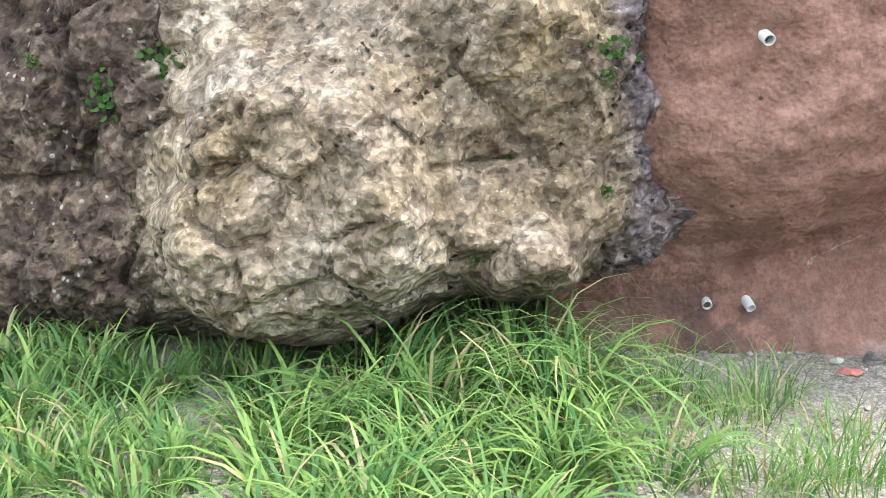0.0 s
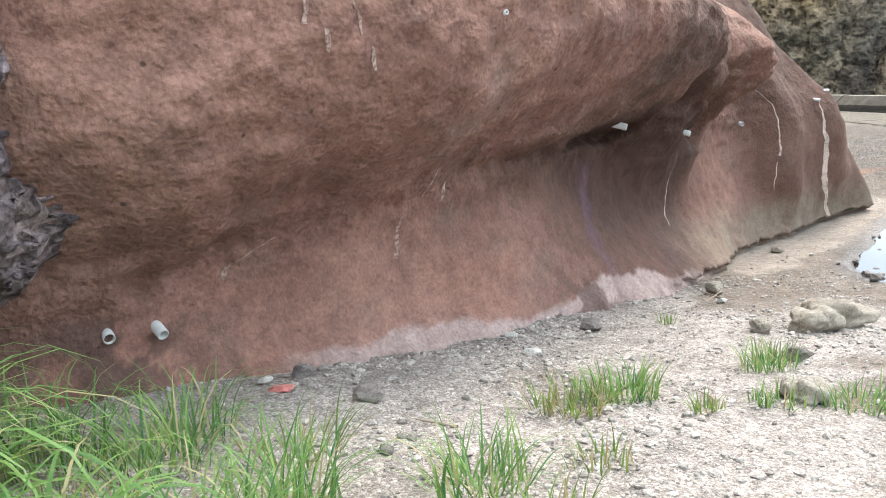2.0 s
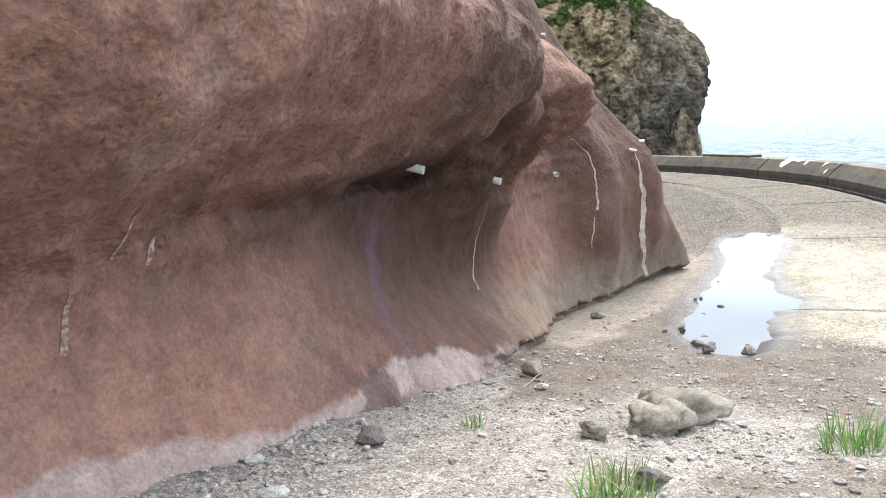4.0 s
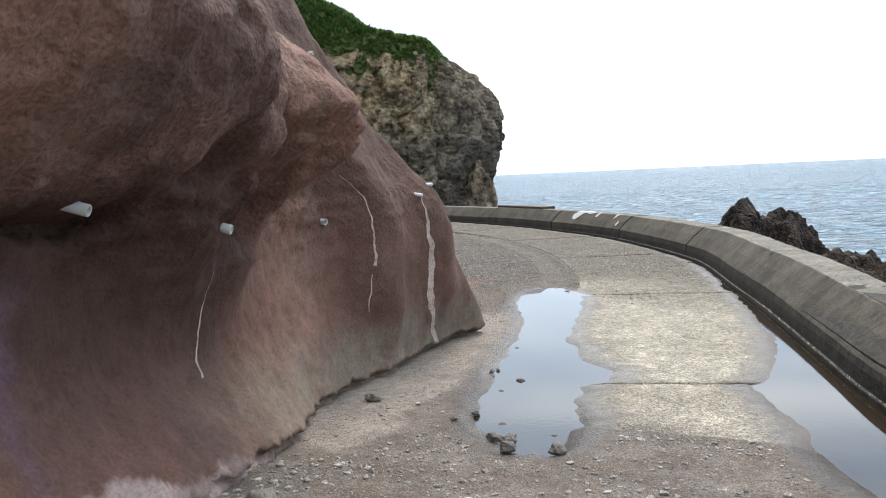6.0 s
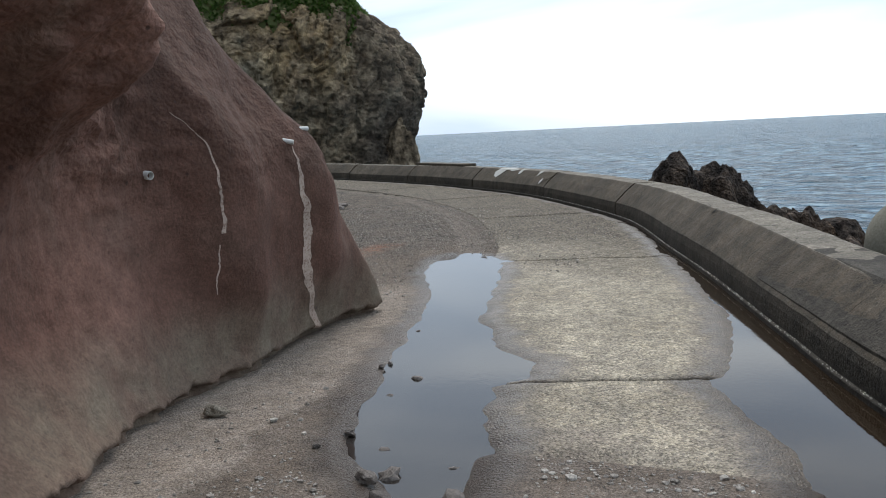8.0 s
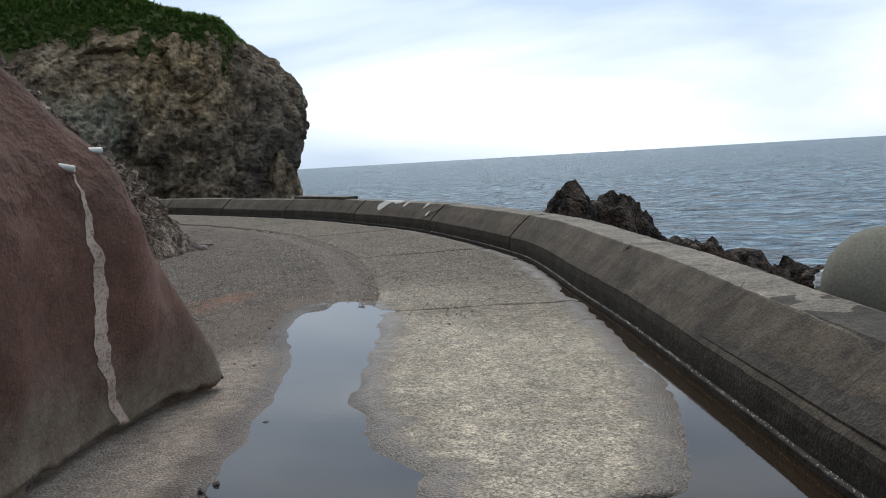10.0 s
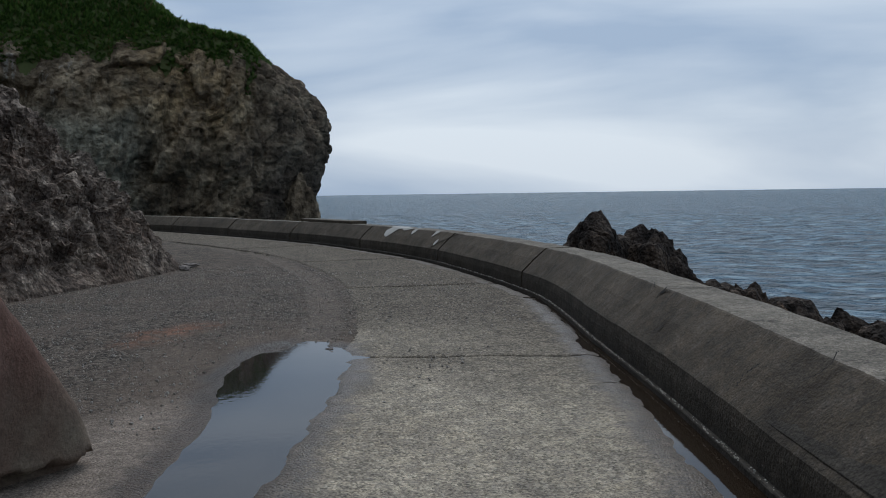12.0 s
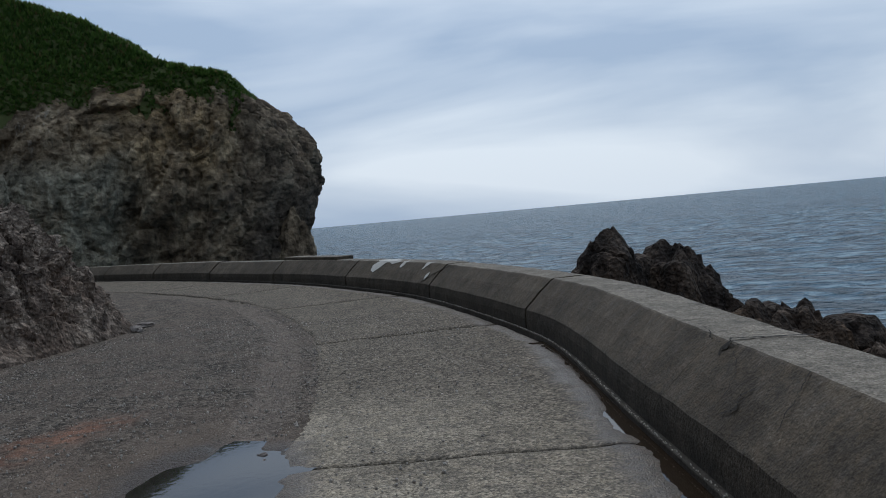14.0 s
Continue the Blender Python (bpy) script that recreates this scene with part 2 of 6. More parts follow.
def mat_concrete_road():
    m = Mat("exposed_aggregate_concrete", 0.88, spec=0.25)
    stones, edge = m.cells(42, out="Color"), m.cells(42, "DISTANCE_TO_EDGE")
    bw = m.t.nodes.new("ShaderNodeRGBToBW")
    m.t.links.new(stones, bw.inputs[0])
    big = m.noise(0.8, 5, 0.6)
    base = m.ramp(big, (0.3, (0.37, 0.31, 0.226)), (0.5, (0.45, 0.385, 0.285)), (0.7, (0.52, 0.45, 0.343)))
    c = m.mix(m.ramp(bw.outputs[0], (0.2, 0.65), (0.6, 0.0)), base, (0.16, 0.145, 0.125))
    c = m.mix(m.ramp(bw.outputs[0], (0.6, 0.0), (0.9, 0.4)), c, (0.55, 0.5, 0.42))
    c = m.mix(m.ramp(m.noise(5, 6, 0.65), (0.42, 0.5), (0.6, 0.0)), c, (0.2, 0.18, 0.155))
    # far slabs coloured dim: their low-angle look is put into the colour
    far = m.mask("darker")
    c = m.mix(far, c, m.mix(m.ramp(bw.outputs[0], (0.25, 0.0), (0.8, 1.0)), (0.05, 0.041, 0.031), (0.24, 0.203, 0.158)))
    c = m.mix(m.math("MULTIPLY", m.mask("mud"), m.ramp(m.noise(3.5, 6, 0.65), (0.3, 0.3), (0.6, 1.0))), c,
              m.mix(m.noise(30, 4, 0.7), (0.15, 0.125, 0.105), (0.26, 0.22, 0.19)))
    c = m.mix(m.mask("wet"), c, m.mix(1.0, c, (0.4, 0.37, 0.35), "MULTIPLY"))
    rough = m.mix(m.mask("wet"), (0.9,) * 3, (0.35,) * 3)
    pit = m.cells(85, out="Color")
    pw = m.t.nodes.new("ShaderNodeRGBToBW")
    m.t.links.new(pit, pw.inputs[0])
    c = m.mix(1.0, c, m.ramp(pw.outputs[0], (0.18, 0.5), (0.42, 0.95), (0.85, 1.2)), "MULTIPLY")
    c = m.grain(c, (1.3, 4, 0.84, 1.12), (9, 3, 0.88, 1.1), (60, 2, 0.72, 1.28))
    m.bump(edge, 0.016, 0.7)
    m.bump(m.noise(110, 3, 0.7), 0.004, 0.5)
    return m.done(c, rough)


def mat_wall():
    m = Mat("weathered_concrete", 0.9, spec=0.25)
    big, mid = m.noise(0.9, 5, 0.6), m.noise(7, 6, 0.65)
    c = m.ramp(big, (0.3, (0.052, 0.041, 0.029)), (0.55, (0.082, 0.065, 0.046)), (0.75, (0.124, 0.1, 0.072)))
    c = m.mix(m.ramp(mid, (0.35, 0.5), (0.6, 0.0)), c, (0.085, 0.074, 0.062))
    run = m.noise(9, 4, 0.6, m.at((1, 1, 0.08)))
    c = m.mix(m.ramp(run, (0.55, 0.0), (0.75, 0.6)), c, (0.09, 0.08, 0.07))
    # faces that point up are mixed towards a paler speckle
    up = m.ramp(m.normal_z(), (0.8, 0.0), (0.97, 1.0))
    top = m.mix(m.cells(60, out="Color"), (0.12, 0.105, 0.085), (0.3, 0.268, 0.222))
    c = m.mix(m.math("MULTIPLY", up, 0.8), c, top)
    c = m.mix(m.mask("damp_shade"), c, m.mix(mid, (0.032, 0.028, 0.023), (0.07, 0.061, 0.05)))
    c = m.mix(m.math("MULTIPLY", m.ramp(m.cells(24), (0.1, 0.7), (0.17, 0.0)), m.ramp(m.noise(1.8, 4), (0.5, 0.0), (0.62, 1.0))), c, (0.21, 0.19, 0.16))
    c = m.mix(m.ramp(m.noise(5, 5, 0.7), (0.56, 0.0), (0.68, 0.6)), c, (0.03, 0.026, 0.021))
    c = m.grain(c, (2.2, 4, 0.74, 1.2), (14, 3, 0.8, 1.2), (70, 2, 0.68, 1.3))
    m.bump(m.noise(40, 3, 0.6), 0.014, 0.8)
    m.bump(m.noise(4, 4, 0.6), 0.04, 0.4)
    return m.done(c)


def mat_water(name, tint, ripple, size, rough=0.03):
    m = Mat(name, rough, spec=0.5)
    m.b.inputs["IOR"].default_value = 1.33
    if ripple:
        m.bump(m.noise(size, 3, 0.5), ripple, 0.4)
    return m.done(tint)


def mat_sea():
    m = Mat("sea_water", 0.32, spec=0.2)
    m.b.inputs["IOR"].default_value = 1.33
    swell = m.noise(0.3, 4, 0.55, m.at((1, 0.5, 1), (0, 0, radians(8))), 0.6)
    chop = m.noise(1.25, 4, 0.6, m.at((1, 0.62, 1), (0, 0, radians(-10))), 0.5)
    fine = m.noise(3.6, 3, 0.55, m.at((1, 0.75, 1), (0, 0, radians(16))), 0.4)
    c = m.mix(m.ramp(m.noise(0.012, 4), (0.4, 0.0), (0.6, 1.0)), (0.03, 0.1, 0.16), (0.043, 0.135, 0.205))
    # pale crests and dark troughs: glint and shade put into the water's colour
    c = m.mix(m.ramp(chop, (0.5, 0.0), (0.6, 0.75)), c, (0.27, 0.4, 0.48))
    c = m.mix(m.ramp(m.math("MULTIPLY", swell, fine), (0.3, 0.0), (0.37, 0.5)), c, (0.38, 0.48, 0.53))
    c = m.mix(m.ramp(m.noise(0.8, 4, 0.65, m.at((1, 0.55, 1), (0, 0, radians(4))), 0.5), (0.45, 0.9), (0.56, 0.0)), c, (0.008, 0.028, 0.042))
    c = m.mix(m.ramp(m.math("MULTIPLY", swell, chop), (0.46, 0.0), (0.49, 0.9)), c, (0.8, 0.83, 0.84))
    m.bump(swell, 1.5, 1.0)
    m.bump(chop, 0.7, 1.0)
    m.bump(fine, 0.2, 1.0)
    return m.done(c)


def mat_leaf(name, a, b, dry=None, share=0.0):
    m = Mat(name, 0.55, spec=0.3)
    m.b.inputs["Subsurface Weight"].default_value = 0.0
    r = m.rand(True)
    c = m.mix(r, a, b)
    if dry:
        c = m.mix(m.ramp(m.math("FRACT", m.math("MULTIPLY", r, 7.31)), (1 - share - 0.02, 0.0), (1 - share, 1.0)), c, dry)
    c = m.mix(m.ramp(m.noise(1.3, 3), (0.35, 0.4), (0.65, 0.0)), c, m.mix(1.0, c, (0.6, 0.7, 0.6), "MULTIPLY"))
    tr = m.t.nodes.new("ShaderNodeBsdfTranslucent")
    m.put(tr.inputs["Color"], c)
    add = m.t.nodes.new("ShaderNodeMixShader")
    add.inputs[0].default_value = 0.35
    out = m.t.nodes["Material Output"]
    m.t.links.new(m.b.outputs[0], add.inputs[1])
    m.t.links.new(tr.outputs[0], add.inputs[2])
    m.t.links.new(add.outputs[0], out.inputs["Surface"])
    return m.done(c)


def mat_plain(name, a, b, scale=20.0, rough=0.7, bump=0.004):
    m = Mat(name, rough, spec=0.35)
    c = m.mix(m.noise(scale, 5, 0.65), a, b)
    m.bump(m.noise(scale * 3, 4, 0.7), bump, 0.5)
    return m.done(c)


def mat_stone(name, dark, light, island=False):
    m = Mat(name, 0.9, spec=0.25)
    c = m.mix(m.rand(island), dark, light)
    c = m.mix(0.5, c, m.mix(m.noise(30, 5, 0.65), dark, light))
    c = m.grain(c, (7, 5, 0.75, 1.2), (45, 4, 0.65, 1.3))
    m.bump(m.noise(60, 5, 0.7), 0.012, 0.8)
    return m.done(c)


def mat_headland():
    """Brown rock with ochre top, pale wash and dark columns; fine broken grain."""
    m = Mat("brown_headland_rock", 0.95, spec=0.15)
    mid = m.noise(0.7, 5, 0.58)
    c = m.ramp(mid, (0.3, (0.045, 0.034, 0.024)), (0.47, (0.165, 0.125, 0.085)), (0.7, (0.34, 0.275, 0.19)))
    c = m.mix(m.math("MULTIPLY", m.mask("ochre"), m.ramp(m.noise(0.5, 6, 0.65), (0.4, 0.1), (0.6, 0.9))), c, m.mix(mid, (0.22, 0.14, 0.07), (0.56, 0.42, 0.24)))
    c = m.mix(m.math("MULTIPLY", m.mask("pale"), m.ramp(m.noise(0.7, 6, 0.7, m.at((1, 1, 0.3))), (0.36, 0.25), (0.52, 0.95))), c, m.mix(mid, (0.16, 0.148, 0.11), (0.36, 0.34, 0.265)))
    c = m.mix(m.math("MULTIPLY", m.mask("dark"), 0.6), c, m.mix(mid, (0.02, 0.018, 0.018), (0.15, 0.13, 0.115)))
    run = m.noise(1.4, 5, 0.65, m.at((1, 1, 0.07)))
    c = m.mix(m.ramp(run, (0.5, 0.0), (0.62, 0.5)), c, (0.05, 0.042, 0.032))
    c = m.mix(m.math("MULTIPLY", m.mask("streak"), m.ramp(m.noise(2.2, 4, 0.6, m.at((1, 1, 0.05))), (0.55, 0.0), (0.66, 0.8))), c, (0.36, 0.34, 0.3))
    c = m.grain(c, (0.45, 3, 0.75, 1.25), (2.2, 3, 0.72, 1.28))
    m.bump(m.cells(1.6), 0.5, 0.7)
    m.bump(m.noise(2.4, 4, 0.6), 0.4, 0.9)
    return m.done(c)


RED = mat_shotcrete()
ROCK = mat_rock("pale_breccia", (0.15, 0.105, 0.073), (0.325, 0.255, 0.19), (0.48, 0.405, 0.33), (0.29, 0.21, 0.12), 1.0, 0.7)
HEAD = mat_headland()
SCREE = mat_rock("scree_rock", (0.035, 0.026, 0.022), (0.125, 0.096, 0.077), (0.32, 0.265, 0.215), (0.12, 0.085, 0.064), 0.8, 0.3)
BLACK = mat_rock("black_shore_rock", (0.012, 0.01, 0.009), (0.038, 0.029, 0.024), (0.1, 0.076, 0.06), (0.07, 0.045, 0.028), 1.0)
GROUND = mat_ground()
ROAD = mat_concrete_road()
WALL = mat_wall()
PUDDLE = mat_water("puddle_water", (0.03, 0.026, 0.024), 0.0008, 14)
DITCH = mat_water("brown_ditch_water", (0.022, 0.014, 0.008), 0.0006, 18)
SEA = mat_sea()
GRASS = mat_leaf("tall_grass_blades", (0.055, 0.165, 0.055), (0.26, 0.39, 0.11), (0.42, 0.36, 0.2), 0.08)
TURF = mat_leaf("short_grass_blades", (0.11, 0.18, 0.045), (0.22, 0.31, 0.09), (0.36, 0.29, 0.16), 0.3)
BRUSH = mat_leaf("hill_brush_leaves", (0.034, 0.08, 0.015), (0.12, 0.2, 0.045), (0.16, 0.14, 0.06), 0.08)
HERB = mat_leaf("herb_leaves", (0.04, 0.1, 0.02), (0.09, 0.19, 0.04))
PVC = mat_plain("grey_plastic_pipe", (0.45, 0.46, 0.45), (0.62, 0.62, 0.6), 30, 0.45, 0.001)
BORE = mat_plain("dark_pipe_bore", (0.02, 0.018, 0.015), (0.06, 0.05, 0.045), 30)
PALE_STONE = mat_stone("pale_boulder_stone", (0.27, 0.235, 0.19), (0.43, 0.385, 0.32))
GREY_STONE = mat_stone("grey_stone", (0.13, 0.115, 0.105), (0.34, 0.3, 0.275))
WHITE_STONE = mat_stone("white_stone", (0.5, 0.47, 0.42), (0.75, 0.73, 0.68))
PEBBLES = mat_stone("mixed_gravel", (0.14, 0.12, 0.105), (0.58, 0.54, 0.49), True)
def mat_lime(name, crust, share):
    m = Mat(name, 0.9, spec=0.2)
    c = m.mix(m.ramp(m.noise(48, 4, 0.7), (share - 0.1, 0.0), (share + 0.06, 1.0)), (0.2, 0.115, 0.09), crust)
    c = m.grain(c, (6, 3, 0.8, 1.15))
    m.bump(m.noise(60, 3, 0.6), 0.006, 0.6)
    return m.done(c)


LIMESTAIN = mat_lime("white_lime_crust", (0.46, 0.37, 0.315), 0.43)
FAINT_LIME = mat_lime("faint_lime_wash", (0.4, 0.3, 0.25), 0.53)
SLABWHITE = mat_plain("white_painted_concrete", (0.3, 0.29, 0.27), (0.6, 0.59, 0.56), 9, 0.8)
RUST = mat_plain("rust_stain", (0.11, 0.05, 0.025), (0.24, 0.12, 0.065), 25, 0.9)
TETRA = mat_plain("mossy_concrete", (0.06, 0.06, 0.042), (0.3, 0.285, 0.235), 42, 0.95, 0.012)
WOOD = mat_plain("dry_driftwood", (0.22, 0.17, 0.12), (0.4, 0.33, 0.25), 40, 0.85)
PLASTIC = mat_plain("white_plastic_sheet", (0.6, 0.62, 0.62), (0.78, 0.8, 0.8), 12, 0.4)
PINK = mat_plain("faded_red_plastic", (0.5, 0.13, 0.12), (0.62, 0.25, 0.22), 20, 0.5)
TURFSOIL = mat_plain("turf_soil", (0.045, 0.055, 0.02), (0.1, 0.12, 0.04), 2.0, 0.95, 0.05)
CRACK = mat_plain("crack_shadow", (0.012, 0.011, 0.01), (0.03, 0.027, 0.024), 40, 1.0)
SHELL = mat_stone("white_shell_grit", (0.4, 0.38, 0.33), (0.72, 0.7, 0.64), True)


# ---- helpers for meshes ----
def net(name, V, F, mat, smooth=True, masks=None):
    """A mesh object from arrays of vertices and faces."""
    me = bpy.data.meshes.new(name)
    me.from_pydata(np.asarray(V, dtype=float).reshape(-1, 3).tolist(), [], np.asarray(F).tolist() if not isinstance(F, list) else F)
    for key, val in (masks or {}).items():
        me.attributes.new(key, "FLOAT", "POINT").data.foreach_set("value", np.clip(np.asarray(val, dtype=np.float32).ravel(), 0, 1))
    if smooth:
        me.polygons.foreach_set("use_smooth", np.ones(len(me.polygons), dtype=bool))
    me.materials.append(mat)
    me.update()
    return new(name, me)


def lattice_faces(r, c):
    i = np.arange(r - 1)[:, None] * c + np.arange(c - 1)[None, :]
    return np.stack([i, i + 1, i + c + 1, i + c], -1).reshape(-1, 4)


def part(name, bm, mat, parent, label=""):
    """One bmesh as one mesh object under a thing."""
    me = bpy.data.meshes.new(name)
    bm.to_mesh(me)
    bm.free()
    me.materials.append(mat)
    ob = new(name, me)
    ob.parent = parent
    if label:
        tagged(ob, label)
    return ob


def smooth01(a, b, x):
    t = np.clip((x - a) / (b - a), 0, 1)
    return t * t * (3 - 2 * t)


_rng = np.random.RandomState(7)
_PERM = np.concatenate([_rng.permutation(256)] * 3)
_GRAD = _rng.rand(256) * 2 - 1


def vnoise(x, y, z=0.0):
    """Smooth value noise in -1..1, on arrays."""
    x, y, z = np.broadcast_arrays(np.asarray(x, float), np.asarray(y, float), np.asarray(z, float))
    xi, yi, zi = np.floor(x).astype(int), np.floor(y).astype(int), np.floor(z).astype(int)
    u, v, w = x - xi, y - yi, z - zi
    u, v, w = (k * k * k * (k * (k * 6 - 15) + 10) for k in (u, v, w))
    out = 0
    for a in (0, 1):
        for b in (0, 1):
            for c in (0, 1):
                h = _GRAD[_PERM[_PERM[_PERM[(xi + a) & 255] + ((yi + b) & 255)] + ((zi + c) & 255)]]
                out = out + h * (u if a else 1 - u) * (v if b else 1 - v) * (w if c else 1 - w)
    return out


def fbm(x, y, z=0.0, octaves=5, gain=0.5):
    total, amp = 0, 1.0
    for k in range(octaves):
        total = total + amp * vnoise(np.asarray(x) * 2 ** k + 17 * k, np.asarray(y) * 2 ** k - 9 * k, np.asarray(z) * 2 ** k + 5 * k)
        amp *= gain
    return total


def ridged(x, y, z=0.0, octaves=4):
    total, amp = 0, 1.0
    for k in range(octaves):
        total = total + amp * (1 - 2 * np.abs(vnoise(np.asarray(x) * 2 ** k + 31 * k, np.asarray(y) * 2 ** k + 3 * k, np.asarray(z) * 2 ** k)))
        amp *= 0.5
    return total


def blocky(x, y, z, seed=0):
    """Distance to the nearest of jittered cell points and that cell's random value, for broken rock."""
    x, y, z = np.broadcast_arrays(np.asarray(x, float), np.asarray(y, float), np.asarray(z, float))
    xi, yi, zi = np.floor(x).astype(int), np.floor(y).astype(int), np.floor(z).astype(int)
    best, second, val = np.full(x.shape, 9.0), np.full(x.shape, 9.0), np.zeros(x.shape)
    for a in (-1, 0, 1):
        for b in (-1, 0, 1):
            for c in (-1, 0, 1):
                h = _PERM[_PERM[_PERM[(xi + a + seed) & 255] + ((yi + b) & 255)] + ((zi + c) & 255)]
                px = xi + a + 0.5 + 0.45 * _GRAD[h]
                py = yi + b + 0.5 + 0.45 * _GRAD[(h + 57) & 255]
                pz = zi + c + 0.5 + 0.45 * _GRAD[(h + 131) & 255]
                d = np.sqrt((x - px) ** 2 + (y - py) ** 2 + (z - pz) ** 2)
                near = d < best
                second = np.where(near, best, np.minimum(second, d))
                val = np.where(near, _GRAD[(h + 200) & 255], val)
                best = np.where(near, d, best)
    return best, second - best, val


def curve_at(points, n):
    """n points along a smooth curve through the given points, spaced by length."""
    p = np.asarray(points, float)
    q = np.vstack([2 * p[0] - p[1], p, 2 * p[-1] - p[-2]])
    t = np.linspace(0, 1, 24, endpoint=False)[:, None]
    out = []
    for i in range(len(p) - 1):
        a, b, c, d = q[i:i + 4]
        out.append(0.5 * (2 * b + (c - a) * t + (2 * a - 5 * b + 4 * c - d) * t ** 2 + (3 * b - a - 3 * c + d) * t ** 3))
    out = np.vstack(out + [p[-1:]])
    s = np.concatenate([[0], np.cumsum(np.linalg.norm(np.diff(out, axis=0), axis=1))])
    k = np.linspace(0, s[-1], n)
    return np.stack([np.interp(k, s, out[:, j]) for j in range(p.shape[1])], 1)


def spline_cols(xs, Y, x):
    """Cubic (Hermite, soft) interpolation of rows Y at places xs."""
    xs, Y = np.asarray(xs, float), np.asarray(Y, float)
    m = np.gradient(Y, xs, axis=0)
    i = np.clip(np.searchsorted(xs, x) - 1, 0, len(xs) - 2)
    h = (xs[i + 1] - xs[i])
    t = np.clip((x - xs[i]) / h, 0, 1)
    sh = (-1,) + (1,) * (Y.ndim - 1)
    t, h = t.reshape(sh), h.reshape(sh)
    return (2 * t**3 - 3 * t**2 + 1) * Y[i] + (t**3 - 2 * t**2 + t) * h * m[i] + (-2 * t**3 + 3 * t**2) * Y[i + 1] + (t**3 - t**2) * h * m[i + 1]


def signed_away(px, py, poly):
    """Distance to a closed outline, negative inside."""
    P = np.asarray(poly, float)
    d = np.full(px.shape, 1e9)
    inside = np.zeros(px.shape, bool)
    for (ax, ay), (bx, by) in zip(P, np.roll(P, -1, 0)):
        ex, ey = bx - ax, by - ay
        t = np.clip(((px - ax) * ex + (py - ay) * ey) / (ex * ex + ey * ey), 0, 1)
        d = np.minimum(d, np.hypot(px - ax - t * ex, py - ay - t * ey))
        cross = (ay > py) != (by > py)
        inside ^= cross & (px < (bx - ax) * (py - ay) / ((by - ay) or 1e-9) + ax)
    return np.where(inside, -d, d)


def beside(px, py, line):
    """Signed distance to an open line (positive on its left) and the length along it."""
    P = np.asarray(line, float)
    best, side, along = np.full(px.shape, 1e9), np.zeros(px.shape), np.zeros(px.shape)
    s = 0.0
    for (ax, ay), (bx, by) in zip(P[:-1], P[1:]):
        ex, ey = bx - ax, by - ay
        L = math.hypot(ex, ey)
        t = np.clip(((px - ax) * ex + (py - ay) * ey) / (L * L), 0, 1)
        d = np.hypot(px - ax - t * ex, py - ay - t * ey)
        near = d < best
        best = np.where(near, d, best)
        side = np.where(near, np.sign(ex * (py - ay) - ey * (px - ax)), side)
        along = np.where(near, s + t * L, along)
        s += L
    return best * side, along


# ---- the plan ----
SEA_LEVEL = -2.6
LIP = curve_at([(-14, -9.5), (-6, -5.6), (1, -1.7), (5, 0.35), (9.7, 2.2), (11.7, 2.87), (14.5, 3.78), (16.8, 4.6), (19.4, 5.5), (21.1, 6.27), (24, 7.95),
                (26.8, 9.8), (29.5, 12.1), (33.1, 15.7), (37.5, 21.2), (40.6, 25.7), (46, 34.5), (50, 42)], 240)
SLAB_LEFT = curve_at([(5.0, 3.45), (9.0, 4.8), (12.0, 5.85), (14.0, 6.5), (15.3, 6.78), (16.2, 6.98), (17.08, 7.28), (18.9, 8.1), (21.6, 9.5), (24.7, 11.6), (28.2, 14.5), (32.6, 19.6), (36, 25), (41, 34), (44, 40)], 160)
POOL = [(16.0, 7.4), (15.5, 7.6), (14.4, 7.3), (13.0, 6.62), (12.1, 6.33), (11.3, 6.07), (10.5, 5.84), (9.6, 5.57), (9.1, 5.44), (8.45, 5.22), (8.0, 4.88), (7.62, 4.5),
        (7.6, 4.16), (7.9, 4.05), (8.4, 4.14), (8.9, 4.28), (9.4, 4.47), (9.8, 4.6), (10.0, 4.42), (10.45, 4.5), (10.85, 4.92), (11.4, 5.18), (12.0, 5.57), (13.0, 5.8),
        (14.1, 6.12), (15.1, 6.45), (16.0, 6.88)]
DITCH_BANK = [(20.3, 5.97), (19.3, 5.58), (17.9, 5.1), (16.6, 4.7), (15.3, 4.27), (14.4, 3.98), (13.6, 3.76), (12.4, 3.43), (11.5, 3.3), (10.6, 3.23), (10.15, 3.32), (9.9, 3.16), (8.84, 2.78), (8.16, 2.56), (7.3, 2.1)]
DITCH_SHAPE = DITCH_BANK + [(7.0, 0.8)] + [(p[0] + 0.14, p[1] - 0.36) for p in LIP[70:150:4] if 7.2 < p[0] < 20.3]


def slope(x):
    v = 1.02 - 0.13 * np.maximum(x, -7)
    return 0.5 * (v + np.sqrt(v * v + 0.02))


def hollow(x, y):
    """How far a place lies inside the pool or the ditch, 0..1, and how wet its rim is."""
    wob = 0.05 * fbm(x * 2.2, y * 2.2, 3.0, 3)
    a = signed_away(x, y, POOL) + wob
    b = signed_away(x, y, DITCH_SHAPE) + 0.6 * wob
    d = np.minimum(a, b)
    return smooth01(0.06, -0.3, d), smooth01(0.3, 0.04, d + 0.05 * fbm(x * 6, y * 6, 1.0, 3))


def land(x, y):
    """Height of the ground before small relief."""
    z = slope(x)
    h, _ = hollow(x, y)
    return z * (1 - h) - 0.055 * h


